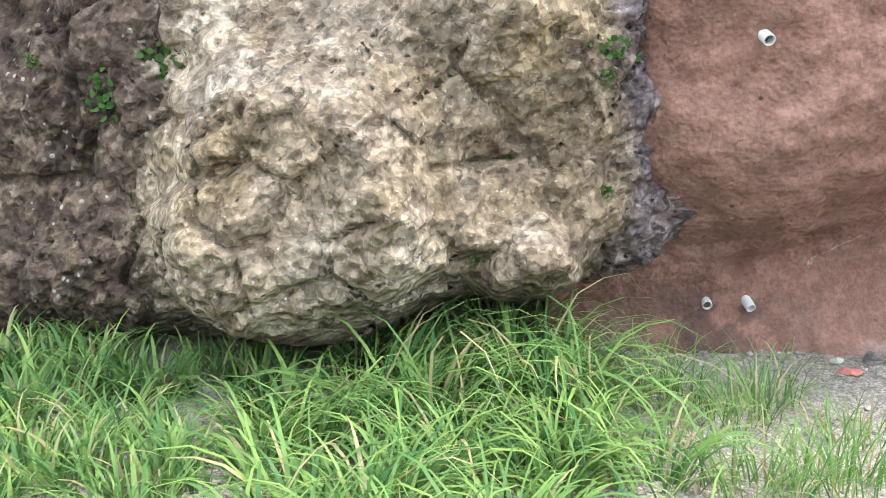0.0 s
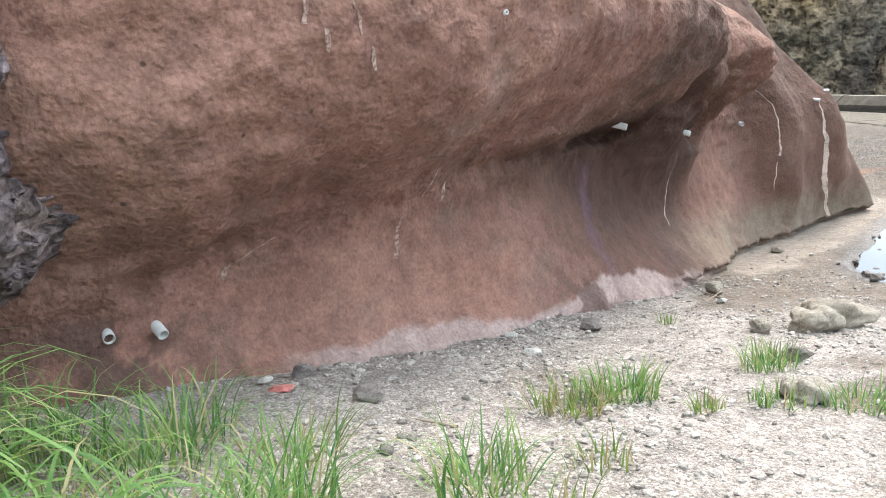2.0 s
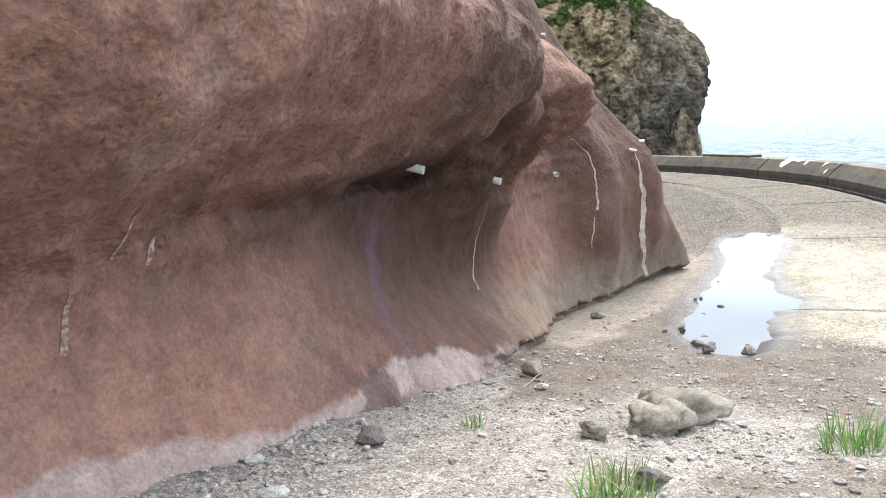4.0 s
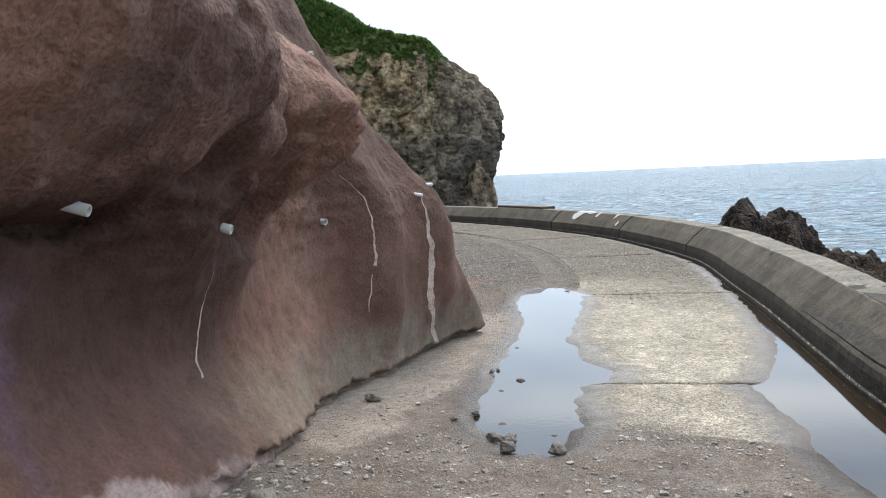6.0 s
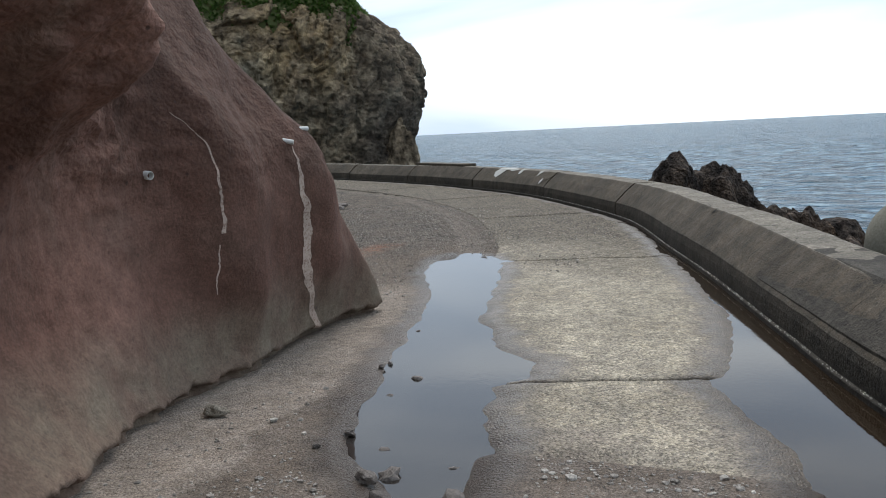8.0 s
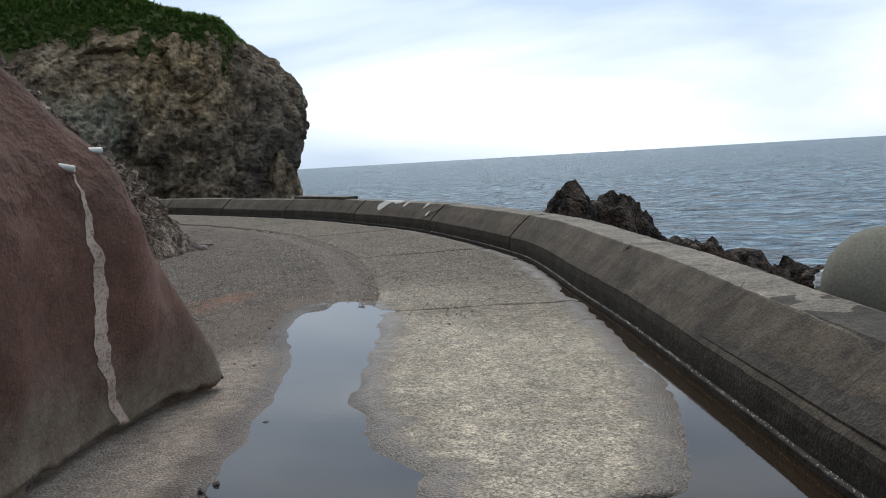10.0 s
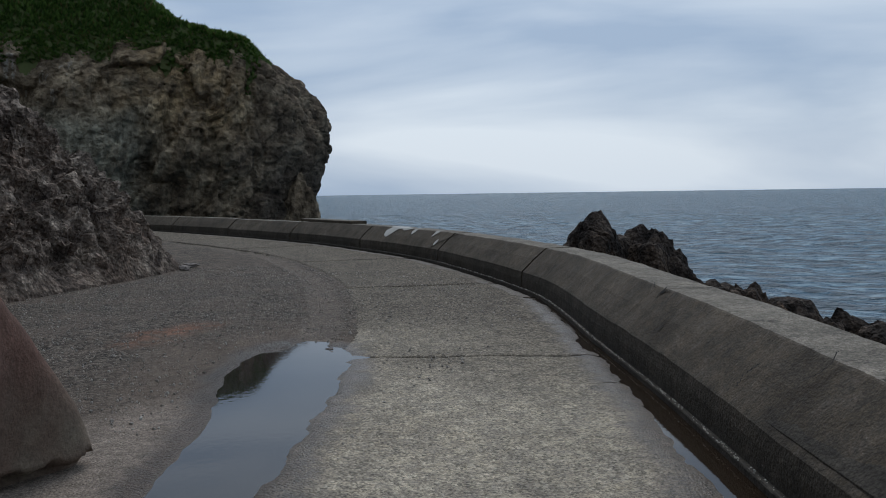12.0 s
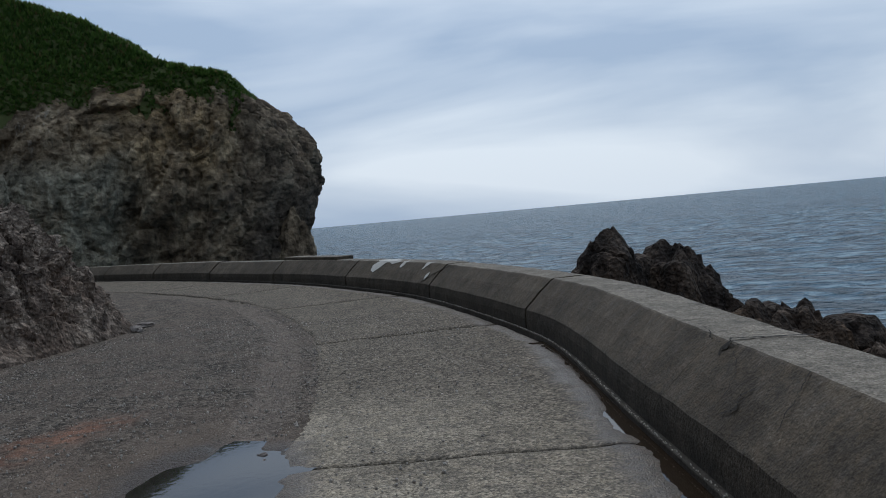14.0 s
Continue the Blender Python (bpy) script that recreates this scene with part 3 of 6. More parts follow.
# ---- ground: one sheet to the horizon ----
def graded(lo, hi, step, far, growth=1.25):
    mid = np.arange(lo, hi + step / 2, step)
    grow, out = step, [0.0]
    while out[-1] < far:
        grow *= growth
        out.append(out[-1] + grow)
    out = np.array(out[1:])
    return np.concatenate([lo - out[::-1], mid, hi + out])


def build_ground():
    xs = np.concatenate([graded(-5.0, 26.0, 0.055, 4200, 1.3)])
    ys = graded(-1.5, 14.5, 0.055, 4200, 1.3)
    X, Y = np.meshgrid(xs, ys)
    near = (X > -8) & (X < 24) & (Y > -4) & (Y < 16)
    Z = slope(X)
    wet = np.zeros_like(X)
    h, w = hollow(X[near], Y[near])
    Z[near] = Z[near] * (1 - h) - 0.055 * h
    wet[near] = w
    off, _ = beside(X, Y, LIP)
    road = (beside(X, Y, SLAB_LEFT)[0] < -0.05) & (off > -0.4) & (X > 8.5)
    rough = 0.012 * fbm(X * 3, Y * 3, 0, 4) + 0.006 * fbm(X * 14, Y * 14, 2, 3)
    rough = rough * (0.3 + 0.9 * smooth01(8.5, 6.0, X)) * smooth01(1.0, 0.3, wet)
    Z = Z + rough
    Z = Z - 0.06 * smooth01(0.0, 0.12, road.astype(float))
    out = smooth01(-0.75, -4.0, off)
    Z = Z * (1 - out) - 4.5 * out
    Z = np.where(np.abs(X) + np.abs(Y) > 140, -6.0, Z)
    asphalt = smooth01(10.5, 12.3, X + 0.5 * fbm(X, Y, 0, 3)) * smooth01(5.6, 6.6, Y)
    lane, s = beside(X, Y, SLAB_LEFT)
    mud = smooth01(5.2, 6.2, X + 0.5 * fbm(X * 1.3, Y * 1.3, 4, 3)) * smooth01(10.5, 9.0, X) * smooth01(0.0, 0.35, 1 - asphalt)
    mud = np.maximum(mud, 0.8 * smooth01(0.35, 0.6, fbm(X * 0.9, Y * 0.9, 8, 3)) * smooth01(1.0, 3.0, X) * (X < 8))
    foot = smooth01(0.0, 0.12, Y - (5.5 + 0.07 * (X - 6.6)) + 0.25 * smooth01(8.6, 7.6, X) + 0.06 * fbm(X * 3, Y * 3, 1, 3) - 0.25 * smooth01(7.4, 6.3, X))
    screed = foot * smooth01(6.9, 7.3, X) * smooth01(14.5, 12.5, X + 0.8 * fbm(X, Y, 6, 3)) * smooth01(7.6, 7.0, Y)
    mud = mud * (1 - 0.9 * screed)
    rust = 0.9 * smooth01(0.85, 0.1, np.hypot((X - 16.2) * 0.8, (Y - 9.0) * 1.7) + 0.2 * fbm(X * 2, Y * 2, 5, 3))
    channel = smooth01(0.12, 0.2, lane) * smooth01(0.62, 0.5, lane) * (X > 15.5)
    mud = np.maximum(mud, 0.5 * channel)
    asphalt = asphalt * (1 - 0.2 * channel)
    rim = np.zeros_like(X)
    rim[near] = smooth01(1.7, 0.35, signed_away(X[near], Y[near], POOL) + 0.35 * fbm(X[near] * 1.6, Y[near] * 1.6, 15, 4)) * smooth01(11.5, 13.0, X[near])
    mud = np.maximum(mud, 0.9 * rim * (1 - channel))
    Z = Z + (0.035 * smooth01(0.5, 0.56, lane + 0.04 * fbm(X * 2.5, Y * 2.5, 7, 3)) * smooth01(4.0, 2.0, lane) - 0.012 * channel) * smooth01(15.2, 15.9, X) * (lane > 0)
    ob = net("ground", np.stack([X, Y, Z], -1), lattice_faces(*X.shape), GROUND, True,
             dict(wet=wet, asphalt=asphalt, mud=mud, screed=screed, rust=rust))
    return tagged(ob, "gravel and mud ground with worn asphalt patches", "ground", kind="structure")


build_ground()


# ---- sea ----
def build_sea():
    xs, ys = graded(-40, 160, 0.9, 4600, 1.12), graded(-110, 60, 0.9, 4600, 1.12)
    X, Y = np.meshgrid(xs, ys)
    fade = smooth01(300, 90, np.hypot(X - 20, Y))
    u, v = X * 0.85 + Y * 0.5, -X * 0.5 + Y * 0.85
    Z = SEA_LEVEL + fade * (0.16 * fbm(u * 0.09, v * 0.22, 0, 4) + 0.05 * fbm(u * 0.5, v * 0.9, 3, 2))
    ob = net("water", np.stack([X, Y, Z], -1), lattice_faces(*X.shape), SEA)
    return tagged(ob, "choppy blue grey sea reaching the horizon", "sea", kind="structure")


build_sea()


# ---- red sprayed concrete cliff ----
# x, foot y, crease z, then y at the low face, crease, brow, 3.6 m and 7.5 m, and the lean against x for each metre up
FACE = [
    (-0.7, 4.48, 1.38, 4.46, 4.42, 4.3, 4.25, 4.4, 0.0),
    (0.3, 4.42, 1.42, 4.44, 4.42, 3.82, 3.68, 3.9, 0.0),
    (1.3, 4.40, 1.62, 4.46, 4.42, 3.74, 3.70, 4.1, 0.0),
    (2.4, 4.53, 1.66, 4.62, 4.66, 3.82, 3.85, 4.4, 0.0),
    (3.6, 4.80, 1.70, 5.0, 5.08, 4.18, 4.25, 5.0, 0.0),
    (5.0, 5.05, 1.78, 5.62, 5.55, 4.66, 4.85, 5.8, 0.0),
    (6.4, 5.50, 1.72, 6.10, 5.70, 5.30, 5.75, 6.9, 0.0),
    (7.5, 5.98, 1.80, 6.38, 6.25, 5.68, 6.65, 7.8, 0.06),
]
BUTTRESS = [
    (8.15, 6.33, 1.70, 6.55, 6.62, 6.25, 7.00, 8.2, 0.10),
    (8.9, 6.56, 1.60, 6.66, 6.70, 6.68, 7.20, 8.4, 0.13),
    (9.7, 6.56, 1.60, 6.56, 6.56, 6.75, 7.35, 8.6, 0.18),
    (10.9, 6.74, 1.60, 6.60, 6.56, 6.90, 7.50, 8.8, 0.32),
    (11.7, 6.76, 1.60, 6.70, 6.75, 7.10, 7.80, 9.2, 0.53),
    (12.18, 6.66, 1.60, 6.85, 7.00, 7.40, 8.10, 9.6, 0.74),
    (12.30, 7.00, 1.60, 7.20, 7.35, 7.80, 8.60, 10.0, 0.80),
    (12.2, 8.00, 1.60, 8.20, 8.30, 8.70, 9.40, 11.0, 0.80),
    (12.3, 10.0, 1.60, 10.2, 10.3, 10.6, 11.2, 12.5, 0.70),
    (13.5, 15.0, 1.60, 15.2, 15.3, 15.6, 16.2, 17.0, 0.60),
    (14.5, 24.0, 1.60, 24.2, 24.3, 24.6, 25.2, 26.0, 0.60),
]
def build_cliff():
    rows = np.array(FACE + BUTTRESS)
    # places along the face, spaced by length
    foot = rows[:, :2]
    s = np.concatenate([[0], np.cumsum(np.linalg.norm(np.diff(foot, axis=0), axis=1))])
    fine = np.concatenate([np.arange(0, 13.9, 0.026), np.arange(13.9, s[-1], 0.3)])
    st = spline_cols(s, rows, fine)
    x0, y0, zc, yl, yc, yb, y3, y7, lean = st.T
    zs = np.concatenate([np.arange(-0.35, 3.9, 0.026), np.arange(3.9, 7.6, 0.12)])
    n, k = len(fine), len(zs)
    X, Y, Z = np.zeros((k, n)), np.zeros((k, n)), np.repeat(zs[:, None], n, 1)
    gz = slope(x0)
    levels = np.stack([np.full(n, -0.4), gz - 0.02, gz + 0.5 * (zc - gz), zc, zc + 0.62, np.full(n, 3.6), np.full(n, 7.5)], 0)
    yy = np.stack([y0 - 0.05, y0, yl, yc, yb, y3, y7], 0)
    for j in range(n):
        Y[:, j] = spline_cols(levels[:, j], yy[:, j], zs)
    X = x0[None, :] - lean[None, :] * 0.5 * (Z - 0.38 + np.sqrt((Z - 0.38) ** 2 + 0.05)) - 0.14 * lean[None, :]
    # broad lumps, a pitted nose, crust
    lump = 0.13 * fbm(X * 0.7, Z * 0.9, Y * 0.7, 3) + 0.055 * fbm(X * 2.2, Z * 2.6, Y * 2.2, 3)
    above = smooth01(0.0, 0.3, Z - zc[None, :])
    band = np.exp(-((Z - zc[None, :] - 0.12) / 0.28) ** 2)
    lump = lump * (0.35 + 0.65 * above)
    crust = 0.035 * ridged(X * 4.5, Z * 6, Y * 4.5, 4) * (0.25 + 0.75 * band) + 0.02 * fbm(X * 10, Z * 11, Y * 10, 3) * (0.35 + 0.65 * above)
    nose = np.exp(-(((X - 6.9) / 0.95) ** 2 + ((Z - 2.0) / 0.5) ** 2))
    pit = nose * np.clip(fbm(X * 2.6, Z * 3.2, 11, 3) - 0.02, 0, 1) * 0.16
    bulge = 0.27 * np.exp(-(((X - 7.5) / 0.42) ** 2 + ((Z - 2.25) / 0.42) ** 2) ** 1.3)
    bulge = bulge + 0.2 * np.exp(-((X - 7.15 - 0.5 * (Z - 1.5)) / 0.26) ** 2) * smooth01(0.8, 1.5, Z) * smooth01(2.4, 2.0, Z)
    quiet = smooth01(8.3, 9.3, X)
    wave = quiet * smooth01(11.6, 10.8, X) * (0.1 * np.cos((X - 9.0) * 4.4 + 0.5 * Z) * smooth01(2.6, 1.7, Z) * smooth01(0.15, 0.9, Z) + 0.05 * fbm(X * 1.6, Z * 1.1, 3, 3))
    dy = wave - (lump * (1 - 0.75 * quiet) + crust * (1 - 0.6 * quiet)) + pit - bulge
    up0 = Z - gz[None, :]
    for cx, cz, cr, dep in ((5.9, 2.08, 0.15, 0.22), (6.3, 1.98, 0.12, 0.2), (6.75, 2.12, 0.17, 0.2), (7.25, 2.15, 0.16, 0.12), (6.55, 2.35, 0.1, 0.12), (7.0, 1.75, 0.16, 0.16)):
        dy = dy + 1.2 * dep * np.exp(-(((X - cx) / (1.25 * cr)) ** 2 + ((Z - cz) / cr) ** 2) ** 1.5)
    notch = np.exp(-((Z - zc[None, :] - 0.05 - 0.05 * fbm(X * 2.5, 0 * Z, 5, 3)) / 0.06) ** 2)
    dy = dy + (0.1 + 0.14 * smooth01(3.6, 4.8, X)) * notch * smooth01(6.2, 5.6, X) * smooth01(-0.5, 0.5, fbm(X * 1.7, 0 * Z, 2, 3))
    flare = -0.05 * np.exp(-((Z - gz[None, :]) / 0.12) ** 2) * (1 + fbm(X * 5, Z * 0, 1, 3)) * smooth01(11.0, 9.5, X)
    under = smooth01(5.0, 6.2, X) * smooth01(0.085, 0.06, up0 + 0.018 * fbm(X * 9, 0 * Z, 3, 3))
    Y = Y + dy + flare + 0.13 * under
    X = X + 0.02 * fbm(X * 3, Z * 3, 9, 3)
    # masks for stains, and for shade put into the colour under the brow
    up = Z - gz[None, :]
    wob = 0.05 * fbm(X * 2.5, Z * 1.5, 4, 4)
    tall = 0.1 + 0.1 * smooth01(3.85, 4.0, X + 0.5 * wob) * smooth01(5.5, 5.1, X + 2 * wob)
    wash = smooth01(0.012, -0.012, up + wob - tall) * smooth01(0.9, 1.6, X) * smooth01(6.9, 6.3, X + wob)
    chip = smooth01(0.1, 0.2, fbm(X * 5, Z * 5, 12, 4) - 0.02) * smooth01(0.3, 0.14, np.abs(up - 0.16)) * (np.exp(-((X - 0.25) / 0.5) ** 2) + np.exp(-((X - 4.1) / 0.4) ** 2) + 0.8 * np.exp(-((X - 5.9) / 0.5) ** 2))
    soak = 0.2 * fbm(X * 1.3, Z * 0.8, 3, 3)
    damp_shade = (0.58 + 0.3 * smooth01(1.2, 2.2, Z)) * smooth01(8.0, 9.0, X)
    # undercut and crease: shade deepened in the colour along with the damp
    damp_shade = damp_shade + smooth01(3.0, 5.2, X + soak) * (0.35 + 0.65 * smooth01(7.4, 6.5, X)) * smooth01(8.6, 7.8, X) * smooth01(2.2, 1.65, Z + soak) * (0.55 + 0.45 * smooth01(0.2, 0.9, up))
    damp_shade = damp_shade + 0.8 * smooth01(4.0, 5.2, X + soak) * smooth01(6.9, 6.0, X + soak) * smooth01(1.9, 2.3, Z + soak)
    damp_shade = damp_shade + 0.55 * np.exp(-((Z - zc[None, :] + 0.05 - soak) / 0.3) ** 2) * smooth01(1.6, 3.4, X) * smooth01(7.4, 6.4, X)
    green = smooth01(5.5, 7.5, X) * smooth01(0.75, 0.25, up + wob)
    drip = smooth01(-0.25, 0.35, fbm(X * 4.5, Z * 0.5, 6, 3))
    green = np.maximum(green, 0.5 * drip * smooth01(6.2, 7.0, X) * smooth01(8.9, 7.9, X) * (smooth01(1.9, 2.5, Z) + 0.35 * smooth01(0.9, 1.5, Z)))
    violet = np.exp(-((X - 4.5 - 0.16 * Z + 0.1 * fbm(X, Z * 3, 5, 3)) / (0.12 + 0.05 * fbm(X * 2, Z * 4, 9, 3))) ** 2) * smooth01(1.7, 1.4, Z) * smooth01(0.5, 0.9, Z)
    rough = 0.22 + 0.78 * np.maximum(above, band) * (1 - 0.45 * quiet)
    V = np.stack([X, Y, Z], -1)
    # carry the top back into a hill
    tops = []
    for i in range(1, 9):
        rise = 1.2 * i ** 1.3
        tops.append(np.stack([X[-1] - 2.2 * i * (lean > 0.5), Y[-1] + 2.0 * i * (1 - (lean > 0.5)) + 0.5 * i, np.full(n, 7.5) + rise], -1))
    V = np.concatenate([V, np.array(tops)], 0)
    pad = lambda a: np.concatenate([a, np.repeat(a[-1:], 8, 0) * 0], 0)
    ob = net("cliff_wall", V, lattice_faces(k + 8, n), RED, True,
             {key: pad(val) for key, val in dict(wash=wash, chip=chip, damp_shade=damp_shade, green=green, violet=violet, rough=rough).items()})
    return tagged(ob, "reddish brown sprayed concrete cliff face with lime streaks", "cliff", kind="structure")


cliff = build_cliff()


# ---- natural rock face beside it ----
def build_rock_face():
    xs, zs = np.arange(-9.0, 0.36, 0.022), np.concatenate([np.arange(0.6, 4.4, 0.022), np.arange(4.4, 8, 0.2)])
    X, Z = np.meshgrid(xs, zs)
    gap = 1.12 + 0.2 * smooth01(-1.9, -1.1, X)
    base = 4.25 + 0.62 * np.exp(-((Z - gap) / 0.26) ** 2) - 0.42 * smooth01(1.2, 2.0, Z) + 0.1 * (Z - 3) * (Z > 3)
    pale = np.exp(-(np.maximum(np.hypot((X + 1.95) / 0.75, (Z - 2.15) / 0.95) - 0.55, 0) / 0.35) ** 2)
    low = np.exp(-(np.maximum(np.hypot((X + 0.85) / 0.35, (Z - 1.72) / 0.33) - 0.4, 0) / 0.4) ** 2)
    ledge = np.exp(-(np.maximum(np.hypot((X + 1.0) / 0.8, (Z - 2.5) / 0.9) - 0.6, 0) / 0.4) ** 2)
    Y = base - 0.62 * pale - 0.32 * low - 0.28 * ledge + 0.35 * smooth01(-2.5, -4, X)
    Y = Y + (0.16 + 0.4 * smooth01(2.0, 1.5, Z)) * smooth01(-0.28, 0.26, X + 0.08 * fbm(0 * X + 1, Z * 5, 2, 4))
    d1, e1, v1 = blocky(X * 2.2, Z * 2.2, 0.3 * X + 0.2, 3)
    d2, e2, v2 = blocky(X * 6.5, Z * 7.5, 0.4 * Z + 1.7, 11)
    d3, e3, v3 = blocky(X * 17, Z * 19, 0.5 + X, 19)
    rim = smooth01(-0.5, -0.1, X)
    d0, e0, v0 = blocky(X * 3.8 + 0.3 * Z, Z * 4.4, 0.5 * X + 2.1, 27)
    lump = smooth01(-0.1, 0.35, fbm(X * 1.5, Z * 1.5, 31, 3))
    Y = Y - 0.12 * fbm(X * 1.2, Z * 1.2, 1, 3, 0.5) - 0.045 * v1 - 0.024 * v0 - (0.016 + 0.018 * rim) * v2 - (0.011 + 0.012 * rim) * v3
    Y = Y - 0.05 * lump * (0.7 - d0) - 0.03 * (0.6 - d2) - 0.018 * (0.6 - d3) + 0.03 * lump * smooth01(0.12, 0.0, e0)
    Y = Y + 0.07 * smooth01(0.09, 0.0, e1) * smooth01(0.15, 0.5, fbm(X * 1.9, Z * 1.9, 21, 3)) + 0.012 * smooth01(0.1, 0.0, e2) + 0.008 * smooth01(0.15, 0, e3)
    X = X + (0.008 + 0.008 * rim) * v2 + 0.015 * fbm(X * 9, Z * 9, 4, 3)
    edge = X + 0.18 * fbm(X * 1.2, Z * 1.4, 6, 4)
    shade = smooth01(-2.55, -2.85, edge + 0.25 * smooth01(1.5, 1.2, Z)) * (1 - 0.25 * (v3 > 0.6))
    # shade of the hollow under the overhang, put into the colour
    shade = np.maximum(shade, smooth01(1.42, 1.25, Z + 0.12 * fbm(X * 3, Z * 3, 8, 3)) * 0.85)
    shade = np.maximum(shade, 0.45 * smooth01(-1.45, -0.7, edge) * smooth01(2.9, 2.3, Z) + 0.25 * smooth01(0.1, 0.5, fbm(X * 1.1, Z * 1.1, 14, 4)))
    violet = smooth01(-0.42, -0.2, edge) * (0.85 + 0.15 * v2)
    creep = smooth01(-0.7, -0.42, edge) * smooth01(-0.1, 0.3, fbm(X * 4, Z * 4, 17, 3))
    # crevices between blocks get painted shade; dark rock creeps to the edge
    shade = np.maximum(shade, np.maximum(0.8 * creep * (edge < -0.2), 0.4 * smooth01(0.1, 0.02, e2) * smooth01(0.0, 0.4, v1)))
    ob = net("rock_face", np.stack([X, Y, Z], -1), lattice_faces(*X.shape), ROCK, True, dict(dark_rock_shade=shade, violet=violet))
    return tagged(ob, "pale grey and dark brown natural rock face", "rock face", kind="structure")


build_rock_face()


# ---- headland across the bay ----
def build_headland():
    foot = curve_at([(98, 58), (86, 41.9), (72.6, 35.4), (67.5, 34.3), (64.3, 36.3), (61.9, 40.4), (60, 44), (53, 50), (42, 52), (30, 48), (20, 38), (15, 26), (13, 16)], 640)
    tang = np.gradient(foot, axis=0)
    tang /= np.linalg.norm(tang, axis=1)[:, None]
    inward = np.stack([tang[:, 1], -tang[:, 0]], 1)
    n = len(foot)
    s = np.arange(n) / n
    zs = np.arange(-3.2, 15.5, 0.12)
    top = np.interp(s, [0.3, 0.335, 0.36, 0.39, 0.41, 0.44, 0.47, 0.55], [12.3, 12.2, 12.6, 13.0, 13.1, 12.8, 12.3, 11.8]) + 0.35 * vnoise(s * 60, 0, 0)
    K = len(zs)
    Z = -3.2 + np.linspace(0, 1, K)[:, None] * (top[None, :] * 1.03 + 3.2)
    rel = np.clip(Z / top[None, :], 0, 1.2)
    back = 0.9 * rel - 1.0 * np.exp(-((rel - 0.45) / 0.25) ** 2) + 7.5 * np.clip(rel - 0.68, 0, 1) ** 2 * 3
    S = np.cumsum(np.concatenate([[0], np.linalg.norm(np.diff(foot, axis=0), axis=1)]))
    U = np.repeat(S[None, :], K, 0)
    lean = U + 0.35 * Z + 0.5 * fbm(U * 0.3, Z * 0.3, 4, 3)
    _, e1, v1 = blocky(lean * 0.34, Z * 0.16, 0.4, 2)
    _, e2, v2 = blocky(lean * 0.95, Z * 0.45, 1.4, 9)
    _, e3, v3 = blocky(lean * 2.3, Z * 1.3, 3.3, 15)
    rugged = 1 - 0.7 * smooth01(0.4, 0.44, s)[None, :] * smooth01(9.5, 7.0, Z)
    back = back + 0.45 - 0.25 * ridged(U * 0.45, Z * 0.05, 7, 3)
    back = back - 0.8 * fbm(U * 0.14, Z * 0.12, 2, 5, 0.55) - 0.45 * v1 - (0.3 * v2 + 0.2 * v3) * rugged + 0.12 * smooth01(0.12, 0, e3) + 0.25 * smooth01(0.1, 0, e1) + 0.12 * smooth01(0.12, 0, e2)
    back = back + 3.5 * np.exp(-((s[None, :] - 0.478) / 0.01) ** 2 - ((Z - 8.2) / 1.6) ** 2)
    P = foot.T[:, None, :] + inward.T[:, None, :] * back[None]
    rock = np.stack([P[0], P[1], Z], -1)
    SS = np.repeat(s[None, :], K, 0)
    wob = 0.03 * fbm(U * 0.1, Z * 0.12, 6, 4)
    ochre = np.exp(-((SS - 0.4 + wob) / 0.05) ** 2) * smooth01(4.5, 8.5, Z + 30 * wob)
    pale = smooth01(0.4, 0.435, SS + wob) * smooth01(9.5, 7.0, Z + 40 * wob)
    dark = smooth01(0.4, 0.36, SS + 1.5 * wob) * smooth01(7.5, 3.0, Z + 40 * wob) + 0.4 * smooth01(0.36, 0.33, SS)
    streak = smooth01(0.43, 0.46, SS) * smooth01(6, 11, Z)
    ob = net("headland_cliff", rock, lattice_faces(K, n), HEAD, True, dict(ochre=ochre, pale=pale, dark=dark, streak=streak))
    tagged(ob, "tall brown rock headland dropping into the sea", "headland", kind="structure")
    return foot


head_foot = build_headland()


# ---- sea wall: a kerb lip, and blocks with a sloped inner face ----
def sweep(line, profile, closed=True):
    """A closed profile (offset to the right of the line, z) swept along a line."""
    p = np.asarray(line, float)
    t = np.gradient(p, axis=0)
    t /= np.linalg.norm(t, axis=1)[:, None]
    right = np.stack([t[:, 1], -t[:, 0]], 1)
    V = np.concatenate([np.concatenate([p + right * o, np.full((len(p), 1), z)], 1)[:, None] for o, z in profile], 1)
    m = len(profile)
    F = [(i * m + j, i * m + (j + 1) % m, (i + 1) * m + (j + 1) % m, (i + 1) * m + j) for i in range(len(p) - 1) for j in range(m)]
    F += [tuple(range(m))[::-1], tuple((len(p) - 1) * m + j for j in range(m))]
    return V.reshape(-1, 3), F


def line_by_length(line, a, b, step):
    s = np.concatenate([[0], np.cumsum(np.linalg.norm(np.diff(line, axis=0), axis=1))])
    k = np.linspace(a, b, max(2, int((b - a) / step) + 1))
    return np.stack([np.interp(k, s, line[:, 0]), np.interp(k, s, line[:, 1])], 1)


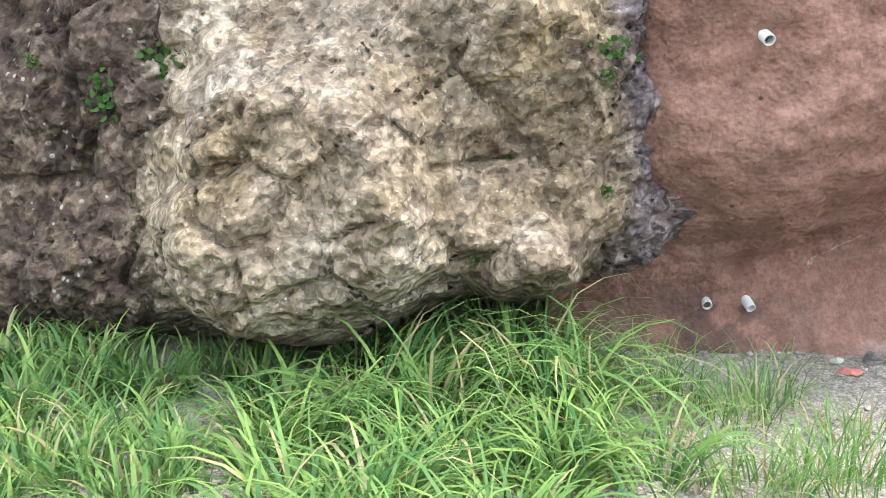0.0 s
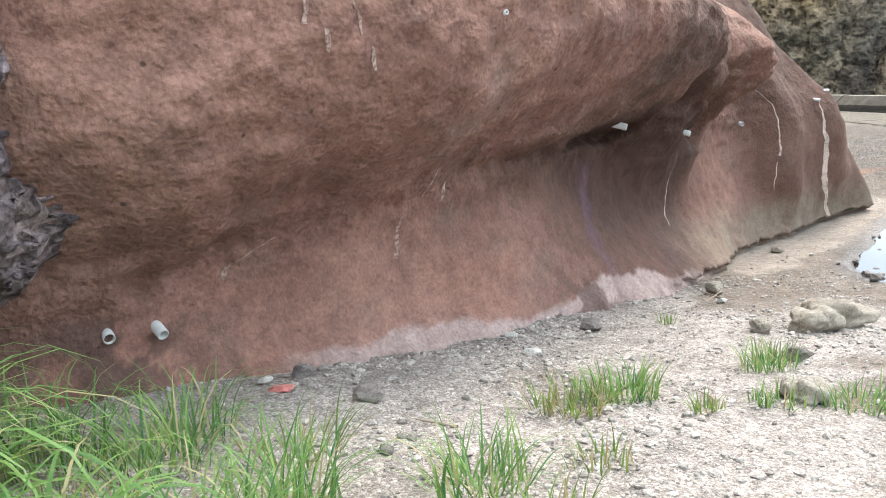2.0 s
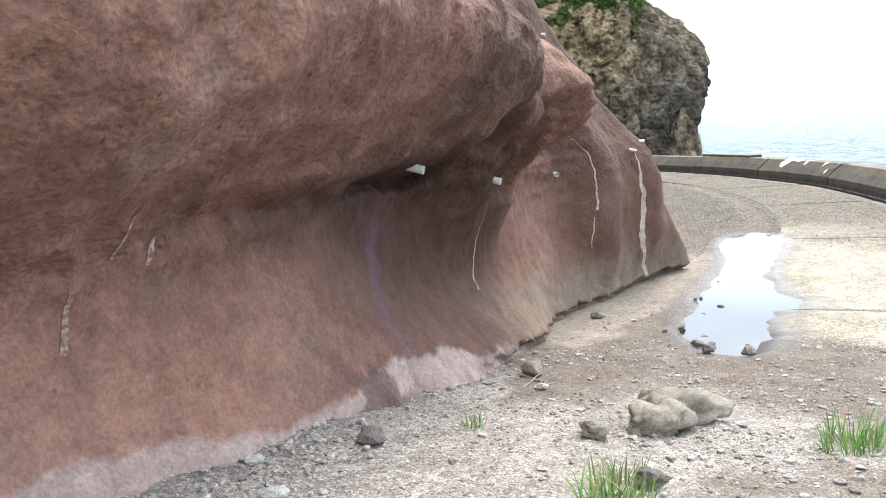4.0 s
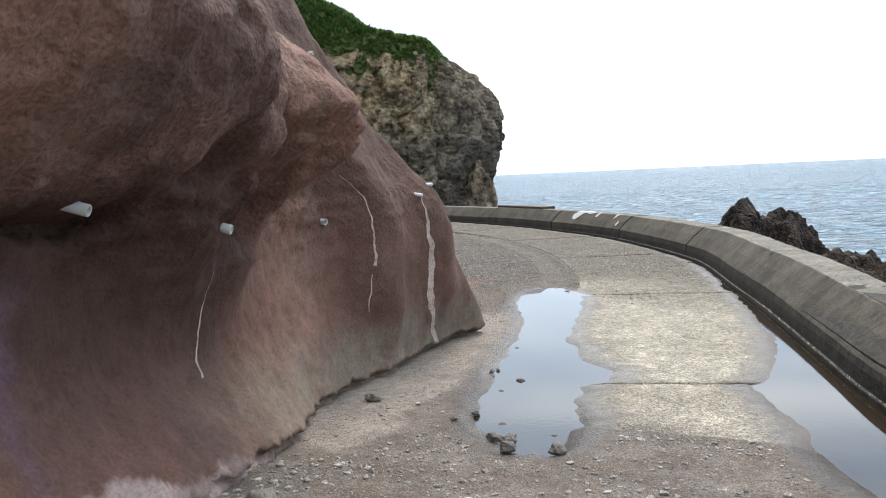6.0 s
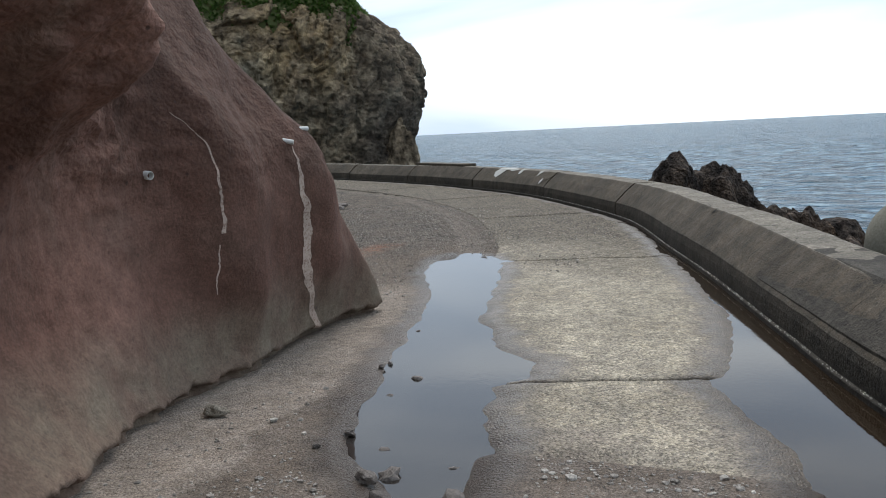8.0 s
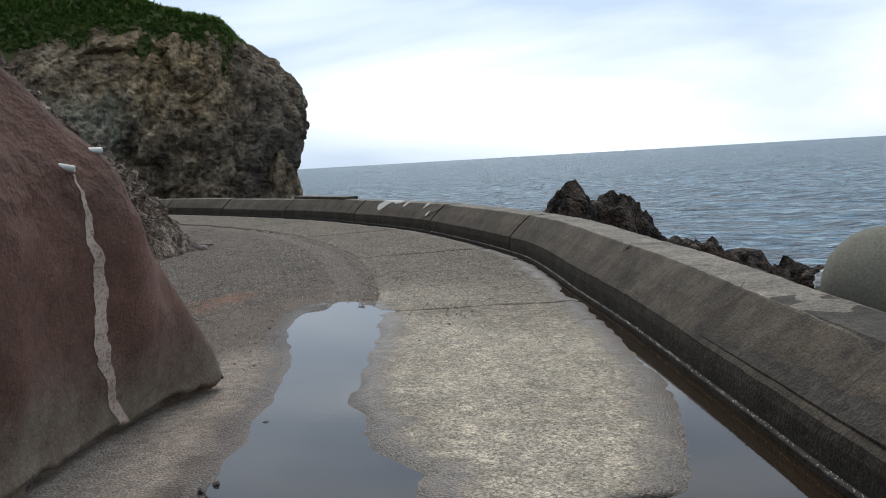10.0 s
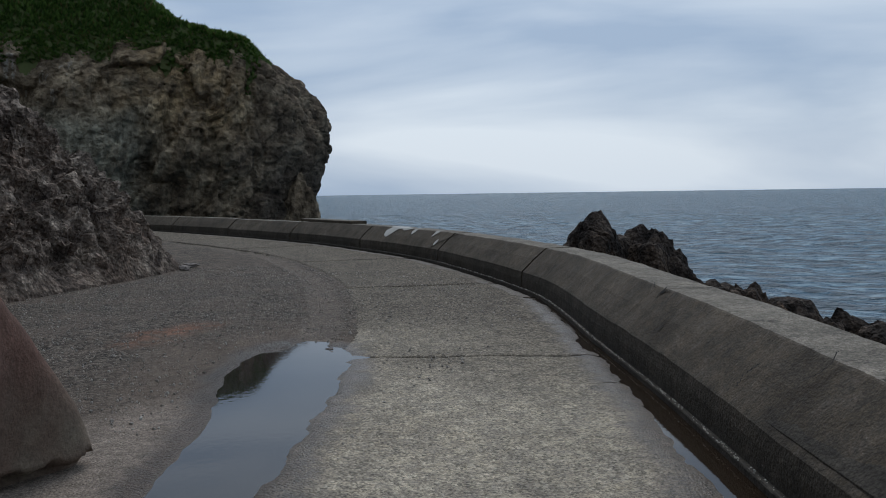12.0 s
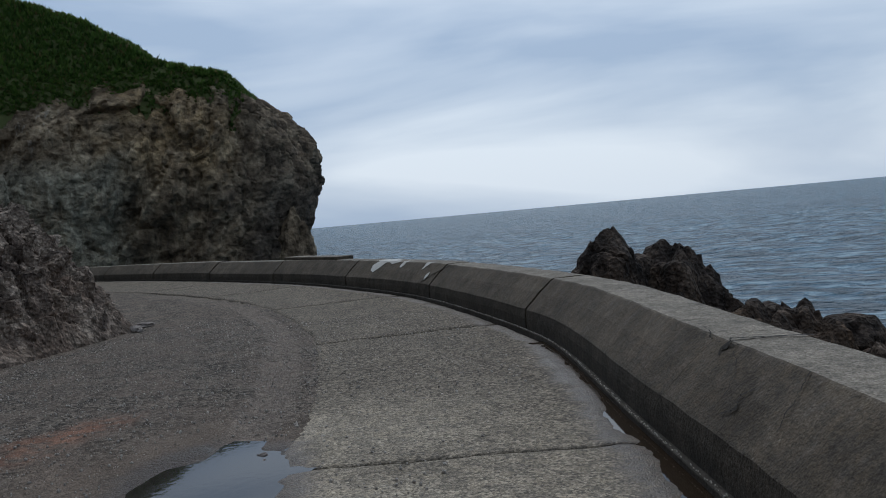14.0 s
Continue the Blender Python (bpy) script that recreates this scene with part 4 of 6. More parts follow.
def build_wall():
    wall = tagged(new("seawall"), "low weathered concrete sea wall with sloped inner face", "sea wall", kind="structure")
    s = np.concatenate([[0], np.cumsum(np.linalg.norm(np.diff(LIP, axis=0), axis=1))])
    key = s[np.argmin(np.hypot(LIP[:, 0] - 21.5, LIP[:, 1] - 6.45))]
    length = 5.6
    start = key - length * int(key / length)
    cuts = np.arange(start, s[-1] - 0.2, length)
    rnd = random.Random(5)
    for a in cuts[:-1]:
        gap = [0.002 if LIP[np.argmin(np.abs(s - e)), 0] < 18 else 0.045 for e in (a, a + length)]
        seg = line_by_length(LIP, a + gap[0], a + length - gap[1], 0.14)
        dz, do = (rnd.uniform(-0.012, 0.012), rnd.uniform(-0.012, 0.012)) if gap[0] > 0.01 else (0.0, 0.0)
        prof = [(0.07 + do, -0.5), (0.07 + do, 0.15), (0.083 + do, 0.262 + dz), (0.10 + do, 0.28 + dz), (0.27 + do, 0.45 + dz), (0.46 + do, 0.605 + dz), (0.475 + do, 0.615 + dz), (0.70 + do, 0.62 + dz), (0.915 + do, 0.615 + dz),
                (0.93 + do, 0.60 + dz), (0.98, -1.0), (1.1, -3.4), (0.3, -3.4)]
        V, F = sweep(seg, prof)
        V[:, 2] -= 0.045 * smooth01(16.0, 10.5, V[:, 0]) * (V[:, 2] > 0.2)
        jig = 0.006 * fbm(V[:, 0] * 4, V[:, 1] * 4, V[:, 2] * 6, 3)
        V[:, 2] += jig * (V[:, 2] > 0.2)
        # the lower upright face takes the dark mix, the slope almost none
        damp_shade = np.tile([1, 0.9, 0.75, 0.1, 0, 0, 0, 0, 0, 0, 0, 0, 0], len(seg)) * (0.8 + 0.2 * fbm(V[:, 0] * 0.5, V[:, 1] * 0.5, 0, 2))
        ob = net("wall_block", V, F, WALL, False, dict(damp_shade=damp_shade))
        ob.parent = wall
    # inner core in the dark mix, so open joints read as dark lines
    core = [(0.11, -0.5), (0.115, 0.27), (0.29, 0.42), (0.49, 0.585), (0.9, 0.585), (0.94, -1.0), (0.4, -1.0)]
    V, F = sweep(line_by_length(LIP, cuts[0], cuts[-1], 0.2), core)
    ob = net("joint_filler", V, F, WALL, False, dict(damp_shade=np.full(len(V), 1.0)))
    ob.parent = wall
    V, F = sweep(line_by_length(LIP, 0, s[-1], 0.2), [(-0.006, -0.3), (-0.006, 0.03), (0.0, 0.038), (0.016, 0.04), (0.022, 0.01), (0.075, 0.004), (0.075, -0.3)])
    ob = net("kerb_lip", V, F, WALL, False, dict(damp_shade=np.full(len(V), 1.0)))
    ob.parent = wall
    return wall


build_wall()


# ---- road slabs ----
def build_road():
    road = tagged(new("road"), "worn exposed aggregate concrete road slabs with joints", "road", kind="structure")
    left = SLAB_LEFT
    sl = np.concatenate([[0], np.cumsum(np.linalg.norm(np.diff(left, axis=0), axis=1))])
    first = sl[np.argmin(np.hypot(left[:, 0] - 9.64, left[:, 1] - 5.02))]
    second = sl[np.argmin(np.hypot(left[:, 0] - 15.36, left[:, 1] - 6.79))]
    step = second - first
    cuts = np.concatenate([[0.0], np.arange(first, sl[-1], step)])
    for a, b in zip(cuts[:-1], cuts[1:]):
        near = a < second + 2
        m = int((b - a) / (0.045 if near else 0.15))
        u = np.linspace(a + 0.012, b - 0.012, m)
        L = np.stack([np.interp(u, sl, left[:, 0]), np.interp(u, sl, left[:, 1])], 1)
        # the matching place on the kerb lip, square to the road
        t = np.gradient(L, axis=0)
        t /= np.linalg.norm(t, axis=1)[:, None]
        nrm = np.stack([t[:, 1], -t[:, 0]], 1)
        R = np.zeros_like(L)
        for i in range(m):
            w = LIP - L[i]
            side = np.abs(w @ t[i]) + 1e3 * ((w @ nrm[i]) < 0)
            j = np.argsort(side)[:2]
            k = abs(w[j[0]] @ t[i]) / (abs(w[j[0]] @ t[i]) + abs(w[j[1]] @ t[i]) + 1e-9)
            R[i] = LIP[j[0]] * (1 - k) + LIP[j[1]] * k - nrm[i] * 0.05
        c = 56 if near else 18
        q = np.linspace(0, 1, c)[:, None, None]
        P = L[None] * (1 - q) + R[None] * q
        X, Y = P[..., 0], P[..., 1]
        skew = 0.15 * q[..., 0] * (smooth01(1.2, 0.0, np.abs(u - second)) + smooth01(1.2, 0.0, np.abs(u - second - step)))[None, :]
        X, Y = X + skew * t[None, :, 0], Y + skew * t[None, :, 1]
        h, wet = hollow(X, Y)
        Z = slope(X) * (1 - h) - 0.05 * h + 0.004 * fbm(X * 9, Y * 9, 0, 3) + 0.006 * fbm(X * 1.5, Y * 1.5, 2, 2)
        rim = np.minimum(np.minimum(u - u[0], u[-1] - u)[None, :], (np.linspace(0, 1, c) * 2.3)[:, None])
        Z = Z - 0.012 * smooth01(0.05, 0.0, rim + 0.02 * fbm(X * 8, Y * 8, 5, 3))
        from_lip = (1 - q[..., 0]) * np.linalg.norm(R - L, axis=1)[None, :]
        gut = smooth01(0.24, 0.12, from_lip + 0.05 * fbm(X * 2.2, Y * 2.2, 13, 4)) * smooth01(19.5, 20.5, X)
        Z = Z - 0.02 * gut
        Z = Z - 0.05 * smooth01(8.75, 8.35, X + 0.3 * fbm(X * 1.7, Y * 1.7, 9, 3))
        mud = smooth01(9.6, 8.0, X + 0.55 * fbm(X * 1.5, Y * 1.5, 3, 4)) + 0.6 * wet + gut
        # dims the slabs with distance, for how they look at a low angle
        darker = smooth01(13.5, 19, X + fbm(X * 0.6, Y * 0.6, 1, 3))
        wetm = np.maximum(wet, 0.8 * gut)
        V = np.concatenate([np.stack([X, Y, Z], -1), np.stack([X[-1:], Y[-1:], Z[-1:] - 0.3], -1)], 0)
        V = np.concatenate([np.stack([X[:1], Y[:1], Z[:1] - 0.3], -1), V], 0)
        ends0, ends1 = V[:, :1].copy(), V[:, -1:].copy()
        ends0[..., 2] -= 0.3
        ends1[..., 2] -= 0.3
        V = np.concatenate([ends0, V, ends1], 1)
        grow = lambda f: np.pad(f, 1, mode="edge")
        ob = net("slab", V, lattice_faces(c + 2, m + 2), ROAD, True, dict(mud=grow(mud), wet=grow(wetm), darker=grow(darker)))
        ob.parent = road
    return road


build_road()


# ---- standing water ----
def build_puddle(name, outline, mat, label, level):
    P = np.array(outline)
    lo, hi = P.min(0) - 0.4, P.max(0) + 0.4
    X, Y = np.meshgrid(np.arange(lo[0], hi[0], 0.1), np.arange(lo[1], hi[1], 0.1))
    keep = signed_away(X, Y, outline) < 0.22
    idx = lattice_faces(*X.shape)
    F = idx[keep.ravel()[idx].all(1)]
    used = np.unique(F)
    remap = np.zeros(X.size, int)
    remap[used] = np.arange(len(used))
    V = np.stack([X, Y, np.full(X.shape, level)], -1).reshape(-1, 3)[used]
    return tagged(net(name, V, remap[F], mat), label, "puddle", kind="structure")


build_puddle("puddle", POOL, PUDDLE, "shallow rainwater puddle lying on the road", -0.004)
build_puddle("ditch_water", DITCH_SHAPE, DITCH, "brown standing water in the gutter along the wall", -0.008)


# ---- things: helpers ----
from mathutils.bvhtree import BVHTree


def tree_of(ob):
    return BVHTree.FromPolygons([v.co for v in ob.data.vertices], [tuple(p.vertices) for p in ob.data.polygons])


CLIFF_TREE, ROCK_TREE = tree_of(cliff), tree_of(bpy.data.objects["rock_face"])
GROUND_TREE = tree_of(bpy.data.objects["ground"])


def on_face(tree, x, z):
    """Where a line going in from the sea meets the face, and its outward normal."""
    p, n, _, _ = tree.ray_cast(Vector((x, -3, z)), Vector((0, 1, 0)))
    return (p, n if n.y < 0 else -n) if p else (Vector((x, 5, z)), Vector((0, -1, 0)))


def on_ground(x, y):
    p, _, _, _ = GROUND_TREE.ray_cast(Vector((x, y, 20)), Vector((0, 0, -1)))
    return p.z if p else 0.0


def stone_mesh(name, seed, mat, detail=2, flat=0.6, rough=0.22, cut=0.0):
    bm = bmesh.new()
    bmesh.ops.create_icosphere(bm, subdivisions=detail, radius=1.0)
    rnd = np.random.RandomState(seed)
    off = rnd.rand(3) * 50
    planes = [(Vector(rnd.randn(3)).normalized(), rnd.uniform(0.55, 0.85)) for _ in range(9)]
    for v in bm.verts:
        d = v.co.normalized()
        r = 1.0
        for n, h in planes:
            k = d.dot(n)
            if k > 0.05:
                r = min(r, h / k + cut)
        r *= 1 + rough * float(fbm(d.x * 1.6 + off[0], d.y * 1.6 + off[1], d.z * 1.6 + off[2], 4))
        v.co = Vector((d.x * r, d.y * r * 0.85, d.z * r * flat))
    me = bpy.data.meshes.new(name)
    bm.to_mesh(me)
    bm.free()
    me.materials.append(mat)
    me.polygons.foreach_set("use_smooth", np.ones(len(me.polygons), bool) if detail > 2 else np.zeros(len(me.polygons), bool))
    return me


def put_stone(name, me, x, y, size, turn, label, category="stone", group="", sink=0.25, z=None, squash=1.0):
    ob = new(name, me)
    zmin = min(v.co.z for v in me.vertices)
    h = on_ground(x, y) if z is None else z
    ob.matrix_world = Matrix.Translation((x, y, h - zmin * size * squash * (1 - sink))) @ Matrix.Rotation(turn, 4, "Z") @ Matrix.Diagonal((size, size, size * squash, 1))
    return tagged(ob, label, category, group)


# ---- lime streaks on the cliff ----
def ribbon(points, parent_ob, mat=LIMESTAIN):
    """A thin crust that follows the cliff through places (x, z, half width)."""
    pts = curve_at(points, max(8, int(70 * sum(math.dist(a[:2], b[:2]) for a, b in zip(points[:-1], points[1:])))))
    V, F = [], []
    for i, (x, z, w) in enumerate(pts):
        x += 0.012 * float(fbm(z * 9, x, 2, 3))
        wl = w * (1 + 0.45 * float(fbm(z * 9, 1.5, x, 4)))
        wr = w * (1 + 0.45 * float(fbm(z * 9, 7.5, x, 4)))
        for k in (-wl, -wl * 0.4, wr * 0.4, wr):
            p, n = on_face(CLIFF_TREE, x + k, z)
            V.append(p + n * 0.004)
        if i:
            b = 4 * (i - 1)
            F += [(b + j, b + j + 1, b + 5 + j, b + 4 + j) for j in range(3)]
    ob = net("lime_streak", V, F, mat)
    ob.parent = parent_ob
    return ob


for run in (
    [(10.44, 1.72, 0.006), (10.46, 1.5, 0.016), (10.46, 1.35, 0.026), (10.54, 1.1, 0.038), (10.54, 0.69, 0.05), (10.66, 0.38, 0.05), (10.8, 0.18, 0.048), (10.9, 0.07, 0.05)],
    [(9.12, 2.0, 0.002), (9.2, 1.9, 0.003), (9.28, 1.79, 0.004), (9.33, 1.62, 0.007), (9.33, 1.40, 0.008), (9.33, 1.2, 0.012), (9.33, 1.13, 0.016)],
    [(9.3, 1.05, 0.003), (9.28, 0.88, 0.005), (9.29, 0.69, 0.003)],
    [(6.58, 1.5, 0.002), (6.58, 1.25, 0.004), (6.55, 1.06, 0.007), (6.47, 0.88, 0.01), (6.41, 0.74, 0.018)],
    [(1.15, 1.62, 0.01), (1.02, 1.56, 0.012), (0.91, 1.51, 0.014), (0.88, 1.44, 0.016)],
    [(2.11, 1.57, 0.01), (2.09, 1.44, 0.014), (2.07, 1.31, 0.016)],
    [(2.39, 1.90, 0.005), (2.36, 1.78, 0.008), (2.34, 1.66, 0.006)],
    [(1.22, 2.85, 0.005), (1.24, 2.72, 0.007), (1.29, 2.64, 0.008), (1.30, 2.56, 0.005)],
    [(1.03, 2.95, 0.014), (1.02, 2.8, 0.02), (1.0, 2.62, 0.012)],
    [(1.10, 2.60, 0.008), (1.11, 2.55, 0.014), (1.12, 2.50, 0.005)],
    [(1.36, 2.52, 0.005), (1.36, 2.46, 0.016), (1.37, 2.41, 0.006)],
    [(2.6, 1.72, 0.014), (2.58, 1.66, 0.018), (2.55, 1.6, 0.008)],
):
    ribbon(run, cliff, LIMESTAIN if run[0][0] > 5 else FAINT_LIME)


# ---- weep pipes ----
def weep_pipe(tree, x, z, length, aim=(0, -1, -0.25), radius=0.03):
    p, n = on_face(tree, x, z)
    pipe = new("weep_pipe")
    d = Vector(aim).normalized()
    pipe.matrix_world = Matrix.Translation(p) @ d.to_track_quat("Z", "Y").to_matrix().to_4x4()
    bm = bmesh.new()
    ring = [(radius, -0.12), (radius, length - 0.003), (radius - 0.002, length), (radius - 0.005, length), (radius - 0.006, length - 0.003), (radius - 0.006, length - 0.07)]
    rows = [[bm.verts.new((r * math.cos(a), r * math.sin(a), h)) for a in [2 * math.pi * i / 20 for i in range(20)]] for r, h in ring]
    for a, b in zip(rows[:-1], rows[1:]):
        for i in range(20):
            bm.faces.new((a[i], a[(i + 1) % 20], b[(i + 1) % 20], b[i])).smooth = True
    part("tube", bm, PVC, pipe)
    # near-black disc closes the bore a little way in
    bm = bmesh.new()
    bmesh.ops.create_circle(bm, cap_ends=True, segments=20, radius=radius - 0.006)
    bmesh.ops.translate(bm, verts=bm.verts, vec=(0, 0, length - 0.068))
    part("bore", bm, BORE, pipe, "dark disc inside the pipe mouth")
    return tagged(pipe, "grey plastic weep pipe stub set in the sprayed concrete", "pipe", "weep pipes in the cliff")


for x, z, ln, aim in ((0.26, 1.28, 0.045, (-0.1, -1, -0.3)), (0.50, 1.27, 0.11, (0.12, -1, -0.55)), (0.36, 2.80, 0.10, (0.05, -1, -0.45)), (5.05, 1.88, 0.14, (0.5, -1, -0.35)),
                      (6.42, 1.69, 0.10, (0.45, -1, -0.35)), (8.88, 1.58, 0.07, (-0.2, -1, -0.1)), (9.50, 3.2, 0.07, (0.2, -1, 0)), (10.40, 1.76, 0.08, (0.5, -1, -0.25)), (10.75, 1.86, 0.06, (1, -0.5, 0)), (2.24, 2.66, 0.03, (0, -1, 0))):
    weep_pipe(CLIFF_TREE, x, z, 0.65 * ln, aim, 0.014 if ln < 0.04 else 0.02 if x > 9 else 0.03)


# ---- stones ----
BOULDER = [stone_mesh("boulder_shape", 40 + i, PALE_STONE, 4, 0.62, 0.26, 0.03) for i in range(3)]
GREY = [stone_mesh("grey_stone_shape", 60 + i, GREY_STONE, 2, 0.55, 0.3) for i in range(4)]
WHITE = [stone_mesh("white_stone_shape", 80 + i, WHITE_STONE, 2, 0.5, 0.2) for i in range(3)]
put_stone("boulder", BOULDER[0], 4.66, 3.36, 0.22, 0.4, "pale yellowish weathered boulder on the gravel", "boulder", "boulders by the road", 0.5, squash=0.78)
put_stone("boulder", BOULDER[1], 5.02, 3.42, 0.29, 2.1, "larger pale yellowish boulder on the gravel", "boulder", "boulders by the road", 0.5, squash=0.78)
put_stone("boulder", BOULDER[2], 2.92, 2.4, 0.13, 1.0, "pale half-buried boulder among grass", "boulder", "boulders by the road", 0.4)
for i, (x, y, r, lab, me) in enumerate((
        (3.72, 2.92, 0.13, "grey angular stone beside grass", GREY[0]), (3.42, 4.28, 0.15, "dark grey rounded stone near the cliff foot", GREY[1]), (2.56, 3.97, 0.09, "pale flat stone on gravel", WHITE[0]),
        (4.30, 3.55, 0.13, "tan stone beside the boulders", BOULDER[2]), (5.63, 4.88, 0.15, "tan stone at the cliff foot", BOULDER[0]), (5.2, 4.5, 0.08, "pale stone on the gravel", WHITE[1]),
        (8.60, 6.12, 0.12, "tan stone on the concrete apron", BOULDER[1]), (8.60, 5.68, 0.045, "small white stone on the apron", WHITE[2]), (8.24, 5.16, 0.05, "small dark stone on mud", GREY[2]),
        (1.19, 3.6, 0.14, "dark flat stone in gravel", GREY[3]), (1.15, 4.2, 0.11, "grey stone at the cliff foot", GREY[0]), (0.92, 4.18, 0.07, "pale stone at the cliff foot", WHITE[1]),
        (2.8, 4.42, 0.08, "pale stone at the cliff foot", WHITE[0]), (1.9, 4.3, 0.07, "grey stone at the cliff foot", GREY[2]), (1.02, 1.85, 0.06, "white stone on gravel", WHITE[2]),
        (1.07, 1.72, 0.09, "pale flat stone on gravel", WHITE[0]), (0.27, 3.17, 0.05, "white stone among grass", WHITE[1]), (-0.33, 3.1, 0.05, "white stone among grass", WHITE[2]),
        (0.8, 2.91, 0.06, "dark stone on gravel", GREY[1]), (-0.1, 3.02, 0.06, "white stone among grass", WHITE[0]))):
    put_stone("stone", me, x, y, 0.68 * r, i * 1.3, lab, "stone", "loose stones on the gravel")
for i, (x, y, r) in enumerate(((9.85, 5.28, 0.065), (9.42, 5.29, 0.05), (11.3, 5.93, 0.04), (9.17, 4.77, 0.085), (8.45, 4.84, 0.055), (7.9, 4.66, 0.07), (8.09, 4.62, 0.085), (7.68, 4.08, 0.085), (9.04, 4.48, 0.03), (15.83, 7.0, 0.04),
                               (15.72, 6.93, 0.035), (10.16, 5.66, 0.03), (10.03, 5.66, 0.035), (8.3, 4.35, 0.04), (8.9, 4.45, 0.03), (7.55, 4.4, 0.08), (8.6, 5.15, 0.045), (7.75, 4.3, 0.06))):
    put_stone("stone", GREY[i % 4], x, y, r, i * 0.9, "dark wet stone lying in the shallow puddle", "stone", "stones in the puddle", 0.1)
sh = put_stone("plastic_scrap", WHITE[1], 0.92, 4.0, 0.07, 0.6, "faded red plastic scrap on the gravel", "litter", sink=0.1, squash=0.6)
sh.data = sh.data.copy()
sh.data.materials[0] = PINK


def build_white_slab():
    thing = new("concrete_slab")
    h = on_ground(2.95, 1.75)
    thing.matrix_world = pose(3.02, 1.5, h - 0.05, 2, -2, -12)
    bm = bmesh.new()
    n = 14
    rnd = random.Random(3)
    outline = [(0.42 * math.cos(a) * (1.15 if abs(math.cos(a)) > 0.6 else 1) * rnd.uniform(0.9, 1.08), 0.36 * math.sin(a) * rnd.uniform(0.92, 1.1)) for a in [2 * math.pi * i / n for i in range(n)]]
    lower = [bm.verts.new((x * 1.04, y * 1.04, -0.08)) for x, y in outline]
    mid = [bm.verts.new((x * 1.02, y * 1.02, 0.085)) for x, y in outline]
    up = [bm.verts.new((x * 0.97, y * 0.97, 0.105)) for x, y in outline]
    for a, b in ((lower, mid), (mid, up)):
        for i in range(n):
            bm.faces.new((a[i], a[(i + 1) % n], b[(i + 1) % n], b[i]))
    bm.faces.new(up)
    part("block", bm, SLABWHITE, thing)
    bm = bmesh.new()
    patch = [bm.verts.new((0.12 + 0.17 * math.cos(a) * rnd.uniform(0.6, 1.2), 0.2 + 0.045 * math.sin(a) * rnd.uniform(0.5, 1.3), 0.107)) for a in [2 * math.pi * i / 16 for i in range(16)]]
    bm.faces.new(patch)
    part("rust_patch", bm, RUST, thing, "orange rust stain")
    return tagged(thing, "broken white painted concrete slab with a rust stain", "concrete slab")


build_white_slab()


def build_gravel():
    """Loose gravel over the track, one heap of small stones."""
    rnd = np.random.RandomState(11)
    bm = bmesh.new()
    bmesh.ops.create_icosphere(bm, subdivisions=1, radius=1.0)
    base = np.array([v.co[:] for v in bm.verts])
    faces = np.array([[v.index for v in f.verts] for f in bm.faces])
    bm.free()
    V, F, count = [], [], 0
    n = 44000
    xs, ys = rnd.uniform(-0.9, 9.6, n), rnd.uniform(1.0, 6.0, n)
    foot = np.interp(xs, [r[0] for r in FACE + BUTTRESS[:3]], [r[1] for r in FACE + BUTTRESS[:3]])
    keep = rnd.rand(n) < (0.3 + 0.7 * smooth01(-0.3, 0.5, vnoise(xs * 1.3, ys * 1.3, 3))) * np.where(xs < 5.2, 1.0, 0.65) * np.where(ys > 5.3, 0.25, 1.0) * np.where(beside(xs, ys, SLAB_LEFT)[0] < 0.1, np.where(xs > 8.6, 0.12, 1.0), 1.0)
    keep &= (ys < foot - 0.02) & (hollow(xs, ys)[1] < 0.3)
    near_foot = np.exp(-((foot - ys) / 0.3) ** 2)
    size = 0.004 + 0.008 * rnd.rand(n) ** 2 + 0.022 * rnd.rand(n) ** 9 + 0.018 * near_foot * rnd.rand(n) ** 3
    for x, y, r in zip(xs[keep], ys[keep], size[keep]):
        q = base * (1 + 0.2 * rnd.randn(len(base), 1)) * np.array([1, rnd.uniform(0.6, 1), rnd.uniform(0.35, 0.7)]) * r
        a = rnd.uniform(0, 6.28)
        q = np.stack([q[:, 0] * math.cos(a) - q[:, 1] * math.sin(a), q[:, 0] * math.sin(a) + q[:, 1] * math.cos(a), q[:, 2]], 1)
        V.append(q + (x, y, on_ground(x, y) + 0.2 * r))
        F.append(faces + count)
        count += len(base)
    ob = net("gravel", np.concatenate(V), np.concatenate(F), PEBBLES, False)
    return tagged(ob, "loose grey and white gravel on the track", "gravel", kind="stuff")


build_gravel()


